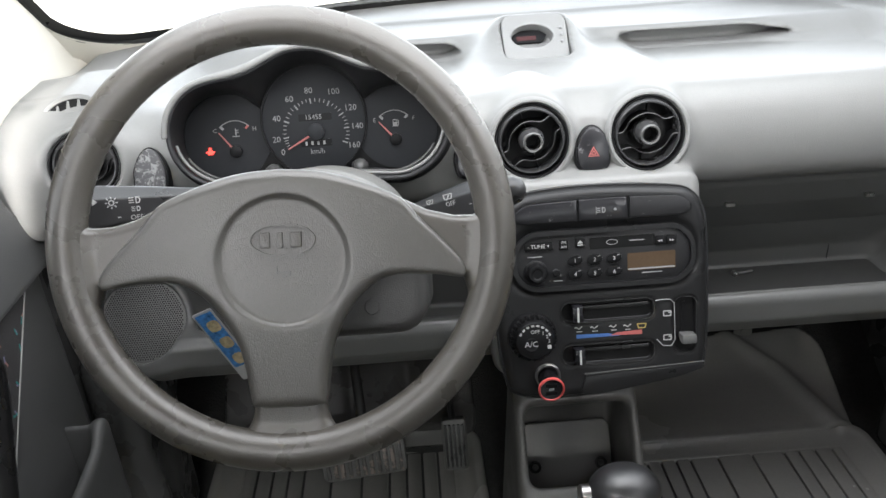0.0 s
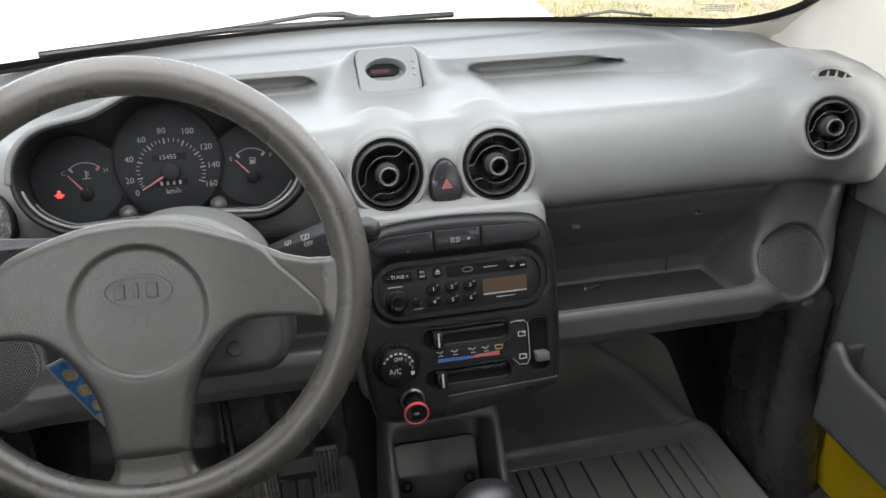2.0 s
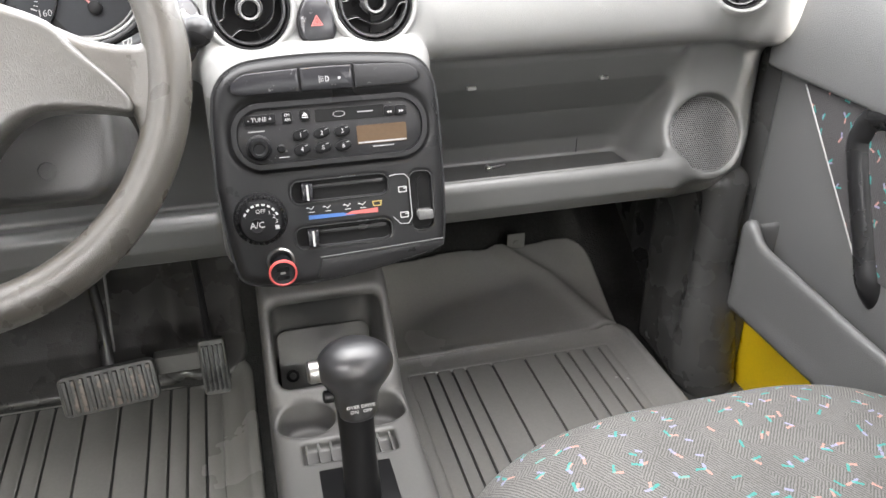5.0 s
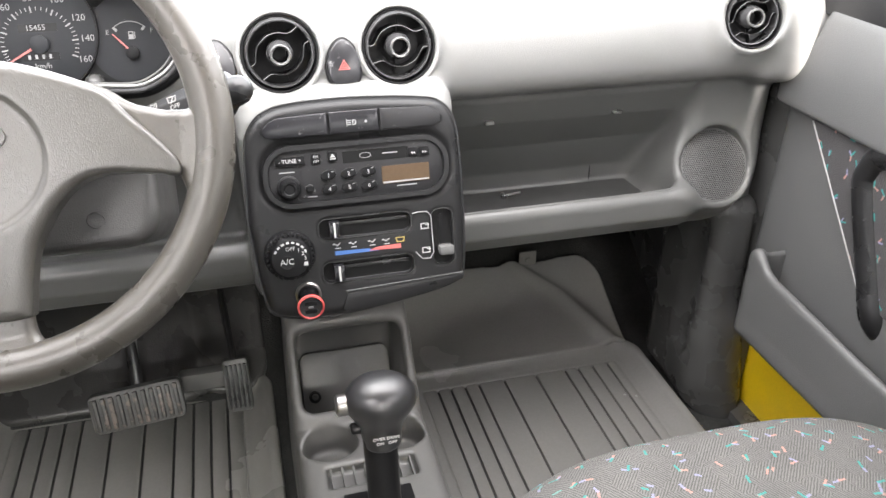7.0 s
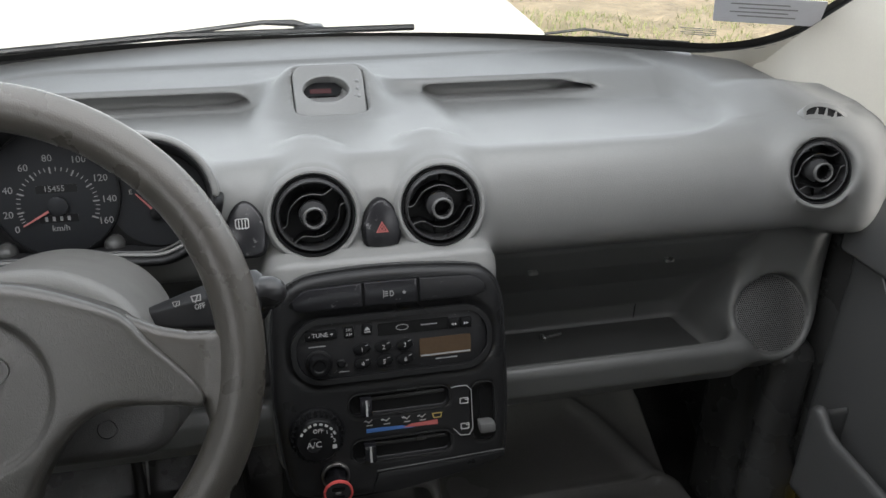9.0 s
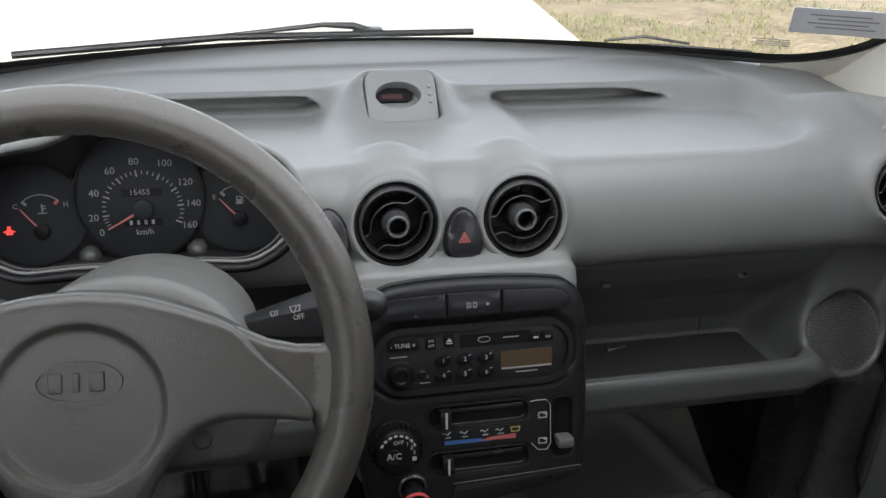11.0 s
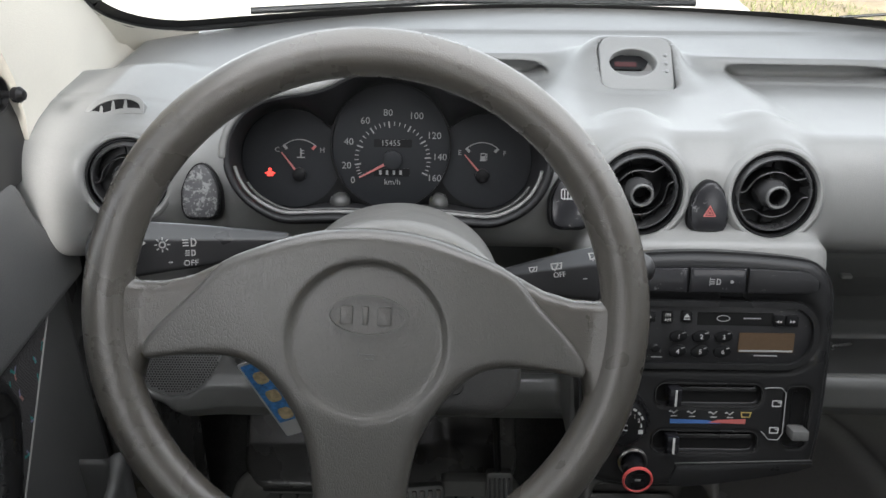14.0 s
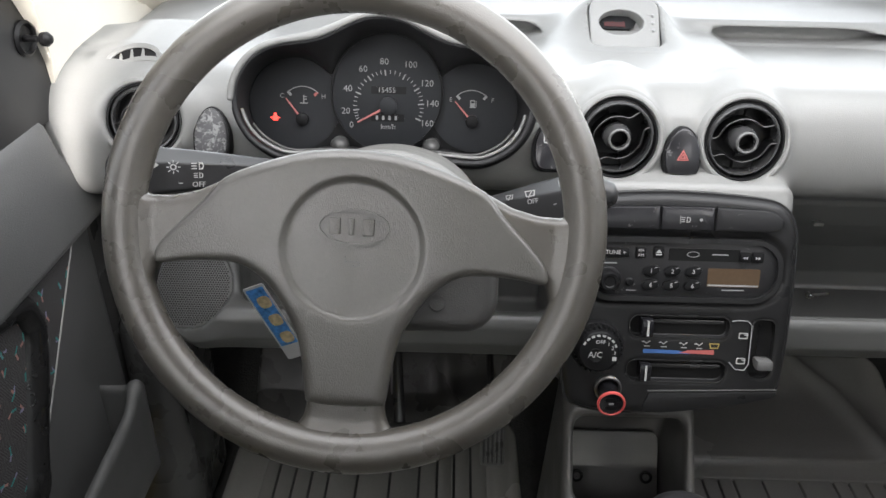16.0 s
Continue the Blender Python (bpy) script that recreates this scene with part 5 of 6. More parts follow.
lighter = thing("phone_charger", (STACK @ Vector((-0.0735, -0.1, 0.02))), "black charger with red ring in lighter socket", "charger")
part("socket_ring", lathe([(0.0140, 0.0), (0.0140, 0.0035), (0.0125, 0.0045), (0.0112, 0.004), (0.0112, -0.001), (0, -0.001)], 36), DARKMETAL, lighter, at_stack(-0.0735, -0.0900), "bright socket ring")
_LM = at_stack(-0.0735, -0.0925) @ pose(0, 0, 0, 12, 0, 0)
part("plug", lathe([(0.0105, -0.004), (0.0105, 0.018), (0.0128, 0.022), (0.0128, 0.024), (0.0, 0.0242)], 36), GLOSS, lighter, _LM)
part("red_ring", lathe([(0.0128, 0.0215), (0.0142, 0.0225), (0.0142, 0.0248), (0.0128, 0.0256), (0.0120, 0.0245)], 40), RED, lighter, _LM, "glossy red ring")
for v in (-0.005, 0.0045):
    part("port", block(0, v, 0.0243, 0.012, 0.0042, 0.0006), BLACK, lighter, _LM, smooth=False)
part("port_tongue", block(0, 0, 0.0243, 0.005, 0.0022, 0.0006), DIM, lighter, _LM, smooth=False)

# ---------------------------------------------------------------- floor console and gear lever
CONS = [(0.30, 0.60), (0.735, 0.603), (0.746, 0.618), (0.800, 0.702), (0.822, 0.718), (0.87, 0.72), (0.93, 0.40), (0.30, 0.38)]


CUBBY = [(0.748, 0.618), (0.758, 0.560), (0.79, 0.525), (0.880, 0.525), (0.880, 0.685), (0.805, 0.694), (0.770, 0.745), (0.715, 0.665)]


def console_d(x, y, z):
    cx = abs(x - 0.182)
    flare = 0.076 + 0.006 * np.clip((0.70 - z) / 0.3, 0, 1)
    d = smax(poly_d(y, z, CONS) - 0.004, cx - flare, 0.020)
    cubby = smax(poly_d(y, z, CUBBY), abs(x - 0.182) - 0.064, 0.016)
    d = smax(d, -cubby, 0.011)
    for sx in (-0.0395, 0.0395):
        d = smax(d, -smax(length((x - 0.182 - sx) * 0.92, y - 0.7055) - 0.0295, 0.565 - z, 0.006), 0.004)
    gate = smax(rect_d(x - 0.182, y - 0.650, 0.050, 0.016, 0.003), 0.594 - z, 0.002)
    return smax(d, -gate, 0.003)


console = thing("floor_console", (0.18, 0.6, 0.40), "grey plastic floor console with cubby and cup rings", "console")
part("console_body", skin(console_d, (0.08, 0.29, 0.37), (0.28, 0.95, 0.74), 0.0035), CONSOLE, console)
part("cubby_plate", slab(rrect(0.118, 0.100, 0.012), -0.002, 0.002, 0.0015), CONSOLE, console, frame_of((0.182, 0.845, 0.572), (0, 0.50, 0.87)))
for x in (0.138, 0.226):
    hole = part("screw_ring", lathe([(0.0082, 0.0), (0.0080, 0.0018), (0.0068, 0.0022), (0.0060, 0.0006), (0, 0.0006)], 24), BLACK, console, frame_of((x, 0.8395, 0.5665), (0, 0.50, 0.87)))
    part("screw", lathe([(0.0046, 0.0004), (0.0046, 0.0020), (0.0036, 0.0030), (0.0016, 0.0030), (0.0012, 0.0018), (0, 0.0018)], 18), LEVERGREY, hole, frame_of((x, 0.8395, 0.5665), (0, 0.50, 0.87)))
for k in range(8):
    part("gate_fin", block(0.137 + k * 0.0128, 0.650, 0.600, 0.0020, 0.030, 0.008), CONSOLE, console)
part("gate_plate", block(0.182, 0.58, 0.6045, 0.075, 0.085, 0.004, 0.002), BLACK, console)

lever = thing("gear_lever", (0.185, 0.60, 0.60), "black automatic gear lever with a scuffed knob", "gear lever")
part("stem", tube([(0.183, 0.575, 0.59), (0.182, 0.578, 0.66), (0.182, 0.588, 0.72)], [0.019, 0.0165, 0.0175], 20, 0.8), BLACK, lever)
KNOB = frame_of((0.184, 0.598, 0.742), (0, 0.18, 0.98))


def knob_d(u, v, n):
    top = length((u - 0.002) / 1.30, (v - 0.008) / 0.92, n / 1.08) - 0.0275
    neck = cone_d(u, v, n, (0.0, 0.0, 0.0), (0.0, -0.036, 0.004), 0.024, 0.019)
    d = smin(top, smax(neck, -v - 0.042, 0.004), 0.012)
    return d


part("knob", skin(knob_d, (-0.05, -0.06, -0.05), (0.05, 0.05, 0.05), 0.002), KNOBBLACK, lever, KNOB, "glossy black knob")
part("release_button", moved(lathe([(0.0105, 0.0), (0.0105, 0.014), (0.0085, 0.016), (0, 0.016)], 24), pose(0, 0, 0, 0, -90, 0)), DARKMETAL, lever, KNOB @ pose(-0.026, 0.006, 0.0), "silvery release button")
part("overdrive_button", moved(lathe([(0.006, 0.0), (0.006, 0.008), (0.004, 0.0095), (0, 0.0095)], 18), pose(0, 0, 0, 0, -90, 0)), BLACK, lever, KNOB @ pose(-0.021, -0.018, 0.006))
for words, v in (("OVER DRIVE", -0.0225), ("ON   OFF", -0.0275)):
    part("lettering", lettering(words, 0.0034, bold=0.0001), WHITE, lever, KNOB @ pose(0.001, v, 0.0262, 8, 0, 0), smooth=False)

# ---------------------------------------------------------------- pedals
def pedal(name, u, w, h, M, ribs, upright, label, mat):
    p = thing(name, M.translation, label, "pedal")
    pad = part("pad", slab(rrect(w, h, min(w, h) * 0.16, 4), -0.010, 0.004, 0.003), BLACKRUBBER, p, M)
    n = ribs
    for k in range(n):
        x = -w / 2 + w * (k + 0.8) / (n + 0.6)
        part("rib", slab(rrect(w / n * 0.55, h * 0.82, 0.0015, 2), 0.003, 0.0085, 0.001), mat, pad, M @ at(x, 0))
    return p


PB = frame_of((-0.097, 0.930, 0.526), (0, 0.35, 0.94), (0.995, 0.05, 0.06))
brake = pedal("brake_pedal", 0, 0.122, 0.056, PB, 11, True, "worn ribbed rubber brake pedal", PEDAL)
part("arm", tube([(-0.095, 0.945, 0.53), (-0.100, 0.99, 0.60), (-0.105, 1.00, 0.74), (-0.105, 1.0, 0.85)], [0.009, 0.007, 0.006, 0.006], 10, 0.55), CHARCOAL, brake)
PG = frame_of((0.037, 0.955, 0.517), (0, 0.30, 0.95), (0.998, -0.03, 0.03))
gas = pedal("accelerator_pedal", 0, 0.036, 0.080, PG, 5, True, "narrow ribbed black accelerator pedal", CHARCOAL)
part("arm", tube([(0.035, 0.965, 0.545), (0.030, 1.01, 0.62), (0.022, 1.03, 0.80)], 0.005, 8), BLACK, gas)
part("bracket", block(-0.008, 0.975, 0.523, 0.07, 0.02, 0.03, 0.006), CONSOLE, gas)

# ---------------------------------------------------------------- mats
def floor_mat(name, x0, x1, y0, y1, grooves, label):
    """A rubber tray mat: raised border, ribbed bed, front flap up the toe board."""
    m = thing(name, ((x0 + x1) / 2, (y0 + y1) / 2, FLOOR), label, "floor mat", "floor mats")
    cx, cy, hx, hy = (x0 + x1) / 2, (y0 + y1) / 2, (x1 - x0) / 2, (y1 - y0) / 2

    def border(x, y, z):
        rim = rect_d(x - cx, y - cy, hx, hy, 0.05)
        top = FLOOR + 0.012 + 0.016 * np.clip((rim + 0.045) / 0.03, 0, 1) ** 2
        d = smax(z - top, rim, 0.008)
        return smax(smax(d, -rim - 0.052, 0.003), FLOOR + 0.001 - z, 0.001)
    part("border", skin(border, (x0 - 0.02, y0 - 0.02, FLOOR - 0.005), (x1 + 0.02, y1 + 0.02, FLOOR + 0.06), 0.0045), RUBBER, m)
    # near-black sheet that paints the shade in the grooves between the ribs
    part("bed", slab([(cx + x, cy + y) for x, y in rrect(2 * hx - 0.09, 2 * hy - 0.09, 0.02)], FLOOR + 0.001, FLOOR + 0.007), GROOVESHADE, m)
    edges = [x0 + 0.049, *grooves, x1 - 0.049]
    for a, b in zip(edges, edges[1:]):
        part("rib", slab([((a + b) / 2 + x, cy + y) for x, y in rrect(b - a - 0.0032, 2 * hy - 0.102, 0.004, 3)], FLOOR + 0.005, FLOOR + 0.0125, 0.0015), RUBBER, m)
    return m


pm = floor_mat("rubber_mat", 0.274, 0.722, 0.42, 1.065, [0.3495, 0.3715, 0.396, 0.420, 0.465, 0.522, 0.575, 0.599, 0.626, 0.654], "ribbed dark grey rubber floor mat, passenger side")


def flap_d(x, y, z):
    line = np.interp(y, (1.02, 1.055, 1.10, 1.2077, 1.30), (0.404, 0.414, 0.437, 0.496, 0.540)) + 0.012 * np.exp(-((x - 0.68 + 0.75 * (y - 1.05) + 0.25 * np.maximum(y - 1.15, 0)) / 0.018) ** 2) + 0.004 * np.sin(x * 31) * np.clip((y - 1.06) / 0.1, 0, 1)
    side = smax(rect_d(x - 0.500, y - 1.11, 0.205, 0.105, 0.045), 1.045 - y, 0.002)
    return smax(smax(z - line, line - 0.012 - z, 0.002), side, 0.004)


part("front_flap", skin(flap_d, (0.28, 1.01, 0.38), (0.73, 1.24, 0.60), 0.004), RUBBER, pm)
part("mat_clip", join(block(0.573, 1.212, 0.505, 0.034, 0.004, 0.036, 0.002), moved(lathe([(0.005, 0), (0.005, 0.003), (0, 0.003)], 14), frame_of((0.573, 1.2098, 0.506), (0, 0, 1)))), RUBBER, pm)
dm = floor_mat("rubber_mat", -0.36, 0.085, 0.42, 1.13, [-0.288, -0.262, -0.236, -0.21, -0.165, -0.115, -0.07, -0.042, -0.016, 0.010], "ribbed dark grey rubber floor mat, driver side")



def toe_d(x, y, z):
    line = np.interp(y, (1.09, 1.14, 1.22, 1.34), (0.405, 0.445, 0.53, 0.70)) + 0.012 * np.exp(-((x + 0.02 + 0.15 * (y - 1.1)) / 0.02) ** 2) + 0.006 * np.exp(-((x + 0.13) / 0.012) ** 2)
    side = rect_d(x + 0.135, y - 1.215, 0.215, 0.125, 0.04)
    return smax(smax(z - line, line - 0.016 - z, 0.002), side, 0.004)


# same mat, with the shade under the dashboard painted in
part("front_flap", skin(toe_d, (-0.37, 1.07, 0.38), (0.10, 1.36, 0.74), 0.0045), TOESHADE, dm)
part("flap_edge", tube([(-0.122, 1.12, 0.425), (-0.128, 1.22, 0.535), (-0.133, 1.33, 0.69)], 0.0025, 8), DIM, dm, None, "pale line along the flap")

# ---------------------------------------------------------------- passenger seat
def seat_d(x, y, z):
    cx = x - 0.500
    plan = smax(rect_d(cx, y - 0.232, 0.258, 0.34, 0.13), length(cx, y + 0.108) - 0.685, 0.05)
    crown = 0.727 - 0.35 * (np.maximum(abs(cx) - 0.06, 0)) ** 2 * 4 - 0.5 * np.maximum(y - 0.44, 0) ** 2 * 6
    return smax(smax(plan, z - crown, 0.07), 0.52 - z, 0.03)


seat = thing("passenger_seat", (0.525, 0.2, FLOOR), "grey fabric seat cushion with coloured flecks", "car seat")
part("cushion", skin(seat_d, (0.25, -0.15, 0.50), (0.80, 0.60, 0.74), 0.007), FABRIC, seat)
part("seat_base", block(0.525, 0.16, 0.45, 0.38, 0.46, 0.15, 0.02), BLACK, seat)

# ---------------------------------------------------------------- doors
def door(s):
    """A front door seen from within: moulded card over bare yellow metal."""
    X = lambda d: MID + s * d
    side = "passenger" if s > 0 else "driver"
    ob = thing("front_door", (X(0.62), 0.35, 0.42), "closed yellow car door with grey moulded door card, " + side + " side", "car door", "front doors")
    base = 0.620

    def card(x, y, z):
        d = s * (x - MID)
        t = np.clip((z - 0.885) / 0.03, 0, 1)
        step = np.clip((z - 0.902) / 0.010, 0, 1)
        bulge = 0.024 * step * step * (3 - 2 * step) * (1 - 0.8 * np.clip((z - 0.93) / 0.12, 0, 1) ** 2) + 0.005 * np.exp(-((y - 0.56) ** 2 + (z - 0.70) ** 2) / 0.012)
        face = base - d - bulge - 0.006 * np.clip((0.86 - z) / 0.2, 0, 1)
        low = 0.56
        body = smax(smax(face, d - base - 0.05, 0.004), abs(y - 0.22) - 0.665, 0.02)
        body = smax(body, y - np.interp(z, (0.93, 0.965, 1.0, 1.05), (0.885, 0.83, 0.805, 0.80)) - (0.030 if s > 0 else 0.016), 0.006)
        body = smax(body, z - 1.045, 0.02)
        body = smax(body, low - z, 0.012)
        return body
    part("door_card", skin(card, (X(0.62) - 0.10, -0.47, 0.46), (X(0.62) + 0.10, 0.92, 1.08), 0.006), DOORGREY, ob)
    # bin along the bottom of the card
    top = [(0.834, 0.680), (0.826, 0.700), (0.812, 0.712), (0.800, 0.704), (0.785, 0.690), (0.77, 0.686), (0.60, 0.672), (0.30, 0.655), (-0.30, 0.65)]

    def bin_d(x, y, z):
        d = s * (x - MID)
        edge = np.interp(y, [p[0] for p in reversed(top)], [p[1] for p in reversed(top)]) + 0.012
        outer = smax(z - edge, abs(d - base + 0.047) - 0.0065, 0.008)
        foot = smax(smax(d - base, base - 0.05 - d, 0.01), abs(z - 0.592) - 0.012, 0.01)
        lowlim = 0.580 - z
        front = smax(smax(abs(y - 0.817) - 0.007, smax(d - base, base - 0.05 - d, 0.008), 0.006), z - edge + 0.01, 0.006)
        return smax(smin(smin(outer, foot, 0.012), front, 0.012), smax(lowlim, abs(y - 0.20) - 0.625, 0.008), 0.008)
    part("door_bin", skin(bin_d, (X(0.60) - 0.06, -0.38, 0.35), (X(0.60) + 0.06, 0.90, 0.74), 0.006), DOORGREY, ob)
    Mx = frame_of((X(base - 0.0085), 0.5, 0.8), (0, 0, 1), (0, -s, 0))
    fab = [(-0.312, 0.1025), (-0.24, 0.108), (0.05, 0.112), (0.05, -0.085), (-0.150, -0.0695), (-0.166, -0.066)]
    if s < 0:
        fab = [(-x, y) for x, y in fab][::-1]
    part("fabric_insert", slab(fab, -0.002, 0.003, 0.002), DOORFABRIC, ob, Mx, "dark fabric with coloured flecks")
    part("insert_edge", tube([(x, y, 0.003) for x, y in (fab[4:] + fab[:1] if s > 0 else fab[5:] + fab[:2])], 0.0013, 6), PIPING, ob, Mx)
    hx = [(X(base + 0.014), 0.628, 0.685)] + [(X(base - 0.008), y, z) for y, z in ((0.638, 0.718), (0.656, 0.756), (0.700, 0.852), (0.702, 0.880), (0.682, 0.903), (0.59, 0.916), (0.40, 0.920))]
    line = bez(hx, 6)
    part("pull_handle", tube(line, [0.017] * len(line), 14, 0.8), HANDLE, ob, None, "black pull handle")
    part("door_seal", block(X(0.634), 0.83, 0.985, 0.016, 0.14, 0.13, 0.004), SEAL, ob)
    part("inner_skin", block(X(base + 0.030), 0.30, 0.70, 0.012, 1.50, 0.68, 0.004), YELLOW, ob, None, "bare yellow painted metal")
    # triangular mirror cover and its adjuster
    tri = [(0.90, 1.03), (0.62, 1.03), (0.56, 1.30), (0.78, 1.30)]
    verts = [(X(d), y, z) for d in (0.613, 0.630) for y, z in tri]
    part("mirror_cover", (verts, [(0, 1, 2, 3), (7, 6, 5, 4), (0, 4, 5, 1), (1, 5, 6, 2), (2, 6, 7, 3), (3, 7, 4, 0)]), CHARCOAL, ob, None, "dark triangular mirror cover", smooth=False)
    K = frame_of((X(0.613), 0.820, 1.115), (0, 0.2, 0.98), (-0.1 * s, -s, 0))
    part("mirror_adjuster", join(lathe([(0.017, 0.0), (0.017, 0.003), (0.014, 0.005), (0.012, 0.001), (0, 0.001)], 28), lathe([(0.0035, 0.0), (0.003, 0.016), (0.0065, 0.019), (0.007, 0.024), (0.004, 0.028), (0, 0.0285)], 20)), BLACK, ob, K, "black mirror adjuster lever")
    return ob


door(1)
door(-1)

# ---------------------------------------------------------------- shell of the car
def sheet(rows_):
    """A surface through rows of points."""
    k = len(rows_[0])
    return [tuple(p) for r in rows_ for p in r], [(r * k + i, r * k + i + 1, (r + 1) * k + i + 1, (r + 1) * k + i) for r in range(len(rows_) - 1) for i in range(k - 1)]


def screen_point(a, t):
    """A point of the windscreen: a from -1 to 1 across, t from 0 (foot) to 1 (header)."""
    x0, x1 = MID + a * 0.625, MID + a * 0.54
    y0, y1 = screen_base(x0), 0.37 - 0.06 * a * a
    z0, z1 = 1.078 + 0.012 * a * a, 1.545 - 0.02 * a * a
    return Vector((x0 + (x1 - x0) * t, y0 + (y1 - y0) * t, z0 + (z1 - z0) * t + 0.03 * math.sin(math.pi * t)))


screen = thing("window_1", (MID, 1.2, 1.08), "wide curved windscreen with black border", "windscreen", kind="structure")
part("glass", sheet([[screen_point(-1 + i / 10, j / 8) for i in range(21)] for j in range(9)]), GLASS, screen).visible_shadow = False


def border_line(off):
    """The inner edge of the black border, with rounded lower corners."""
    pts = []
    for i in range(25):
        pts.append((1 - off * 0.5, 1.0 - off - i / 24 * (0.90 - off)))
    for i in range(1, 12):
        a = math.pi / 2 * i / 12
        pts.append((1 - off * 0.5 - 0.12 * (1 - math.cos(a)), 0.10 * (1 - math.sin(a)) + off * 0.6 + 0.01))
    for i in range(41):
        pts.append(((0.88 - off * 0.5) * (1 - i / 20), off * 0.6 + 0.01))
    for i in range(1, 12):
        a = math.pi / 2 * (1 - i / 12)
        pts.append((-(1 - off * 0.5 - 0.12 * (1 - math.cos(a))), 0.10 * (1 - math.sin(a)) + off * 0.6 + 0.01))
    for i in range(25):
        pts.append((-(1 - off * 0.5), 0.10 + i / 24 * (0.90 - off)))
    return [screen_point(a, t) + Vector((0, -0.002, -0.004)) for a, t in pts]


_outer, _inner = border_line(-0.01), border_line(0.032)
part("black_border", sheet([_outer, _inner]), SEAL, screen, smooth=True)
part("rubber_seal", tube(border_line(-0.012), 0.005, 8), SEAL, screen)

# slim wiper resting at the foot of the glass
wiper = thing("windscreen_wiper", (0.1, 1.45, 1.07), "black windscreen wiper with a scuffed metal arm", "wiper", "windscreen wipers")
part("blade", tube([(-0.34, 1.405, 1.064), (-0.05, 1.47, 1.072), (0.36, 1.485, 1.073)], 0.0055, 8), BLACK, wiper)
part("arm", tube([(-0.12, 1.46, 1.069), (-0.02, 1.475, 1.076), (0.11, 1.49, 1.086), (0.16, 1.50, 1.082), (0.19, 1.50, 1.070)], [0.0035, 0.0035, 0.004, 0.006, 0.008], 8), CHARCOAL, wiper)
part("clip", tube([(-0.14, 1.455, 1.066), (-0.05, 1.47, 1.072)], 0.005, 8), METAL, wiper)
part("pivot", block(0.185, 1.50, 1.066, 0.05, 0.04, 0.025, 0.006), BLACK, wiper)
wiper2 = thing("windscreen_wiper", (0.7, 1.4, 1.07), "black windscreen wiper lying along the glass", "wiper", "windscreen wipers")
part("blade", tube([(0.50, 1.47, 1.050), (0.68, 1.44, 1.055), (0.82, 1.38, 1.054)], 0.003, 8), BLACK, wiper2)
part("arm", tube([(0.59, 1.47, 1.058), (0.66, 1.46, 1.066), (0.73, 1.43, 1.059)], 0.0025, 8), BLACK, wiper2)
cowl = thing("cowl", (MID, 1.5, 1.0), "black plastic cowl panel below the windscreen", "cowl", kind="structure")
part("cowl_panel", sheet([[(MID + (i / 10 - 1) * 0.62, screen_base(MID + (i / 10 - 1) * 0.62) + dy, z) for i in range(21)] for dy, z in ((0.012, 1.055), (0.06, 1.045), (0.16, 1.02), (0.18, 0.9))]), BLACK, cowl)

# vehicle papers stuck inside the lower corner of the glass
_p0 = screen_point(0.90, 0.165)
_pu = (screen_point(0.96, 0.165) - screen_point(0.80, 0.165)).normalized()
_pv = (screen_point(0.90, 0.3) - _p0).normalized()
STICK = frame_of(_p0 + Vector((0, -0.006, -0.008)), _pv, _pu)
sticker = thing("windscreen_sticker", STICK.translation, "grey paper sticker with faint print on the windscreen", "sticker")
part("sheet", slab(rrect(0.13, 0.075, 0.003, 2), 0, 0.0008), PAPER, sticker, STICK, smooth=False)
for k in range(4):
    part("printed_bar", block(-0.01 + 0.01 * (k % 2), 0.02 - 0.012 * k, 0.001, 0.07, 0.003, 0.0004), DIM, sticker, STICK, smooth=False)

stamp = thing("glass_stamp", screen_point(0.84, 0.07), "faint printed maker's stamp on the windscreen glass", "marking")
_s0 = screen_point(0.84, 0.075)
STAMP = frame_of(_s0 + Vector((0, -0.003, -0.005)), (screen_point(0.84, 0.2) - _s0).normalized(), _pu)
for k in range(4):
    part("printed_bar", block(0.003 * (k % 2), 0.010 - 0.007 * k, 0.0, 0.050 - 0.006 * (k % 2), 0.0022, 0.0003), DIM, stamp, STAMP, smooth=False)

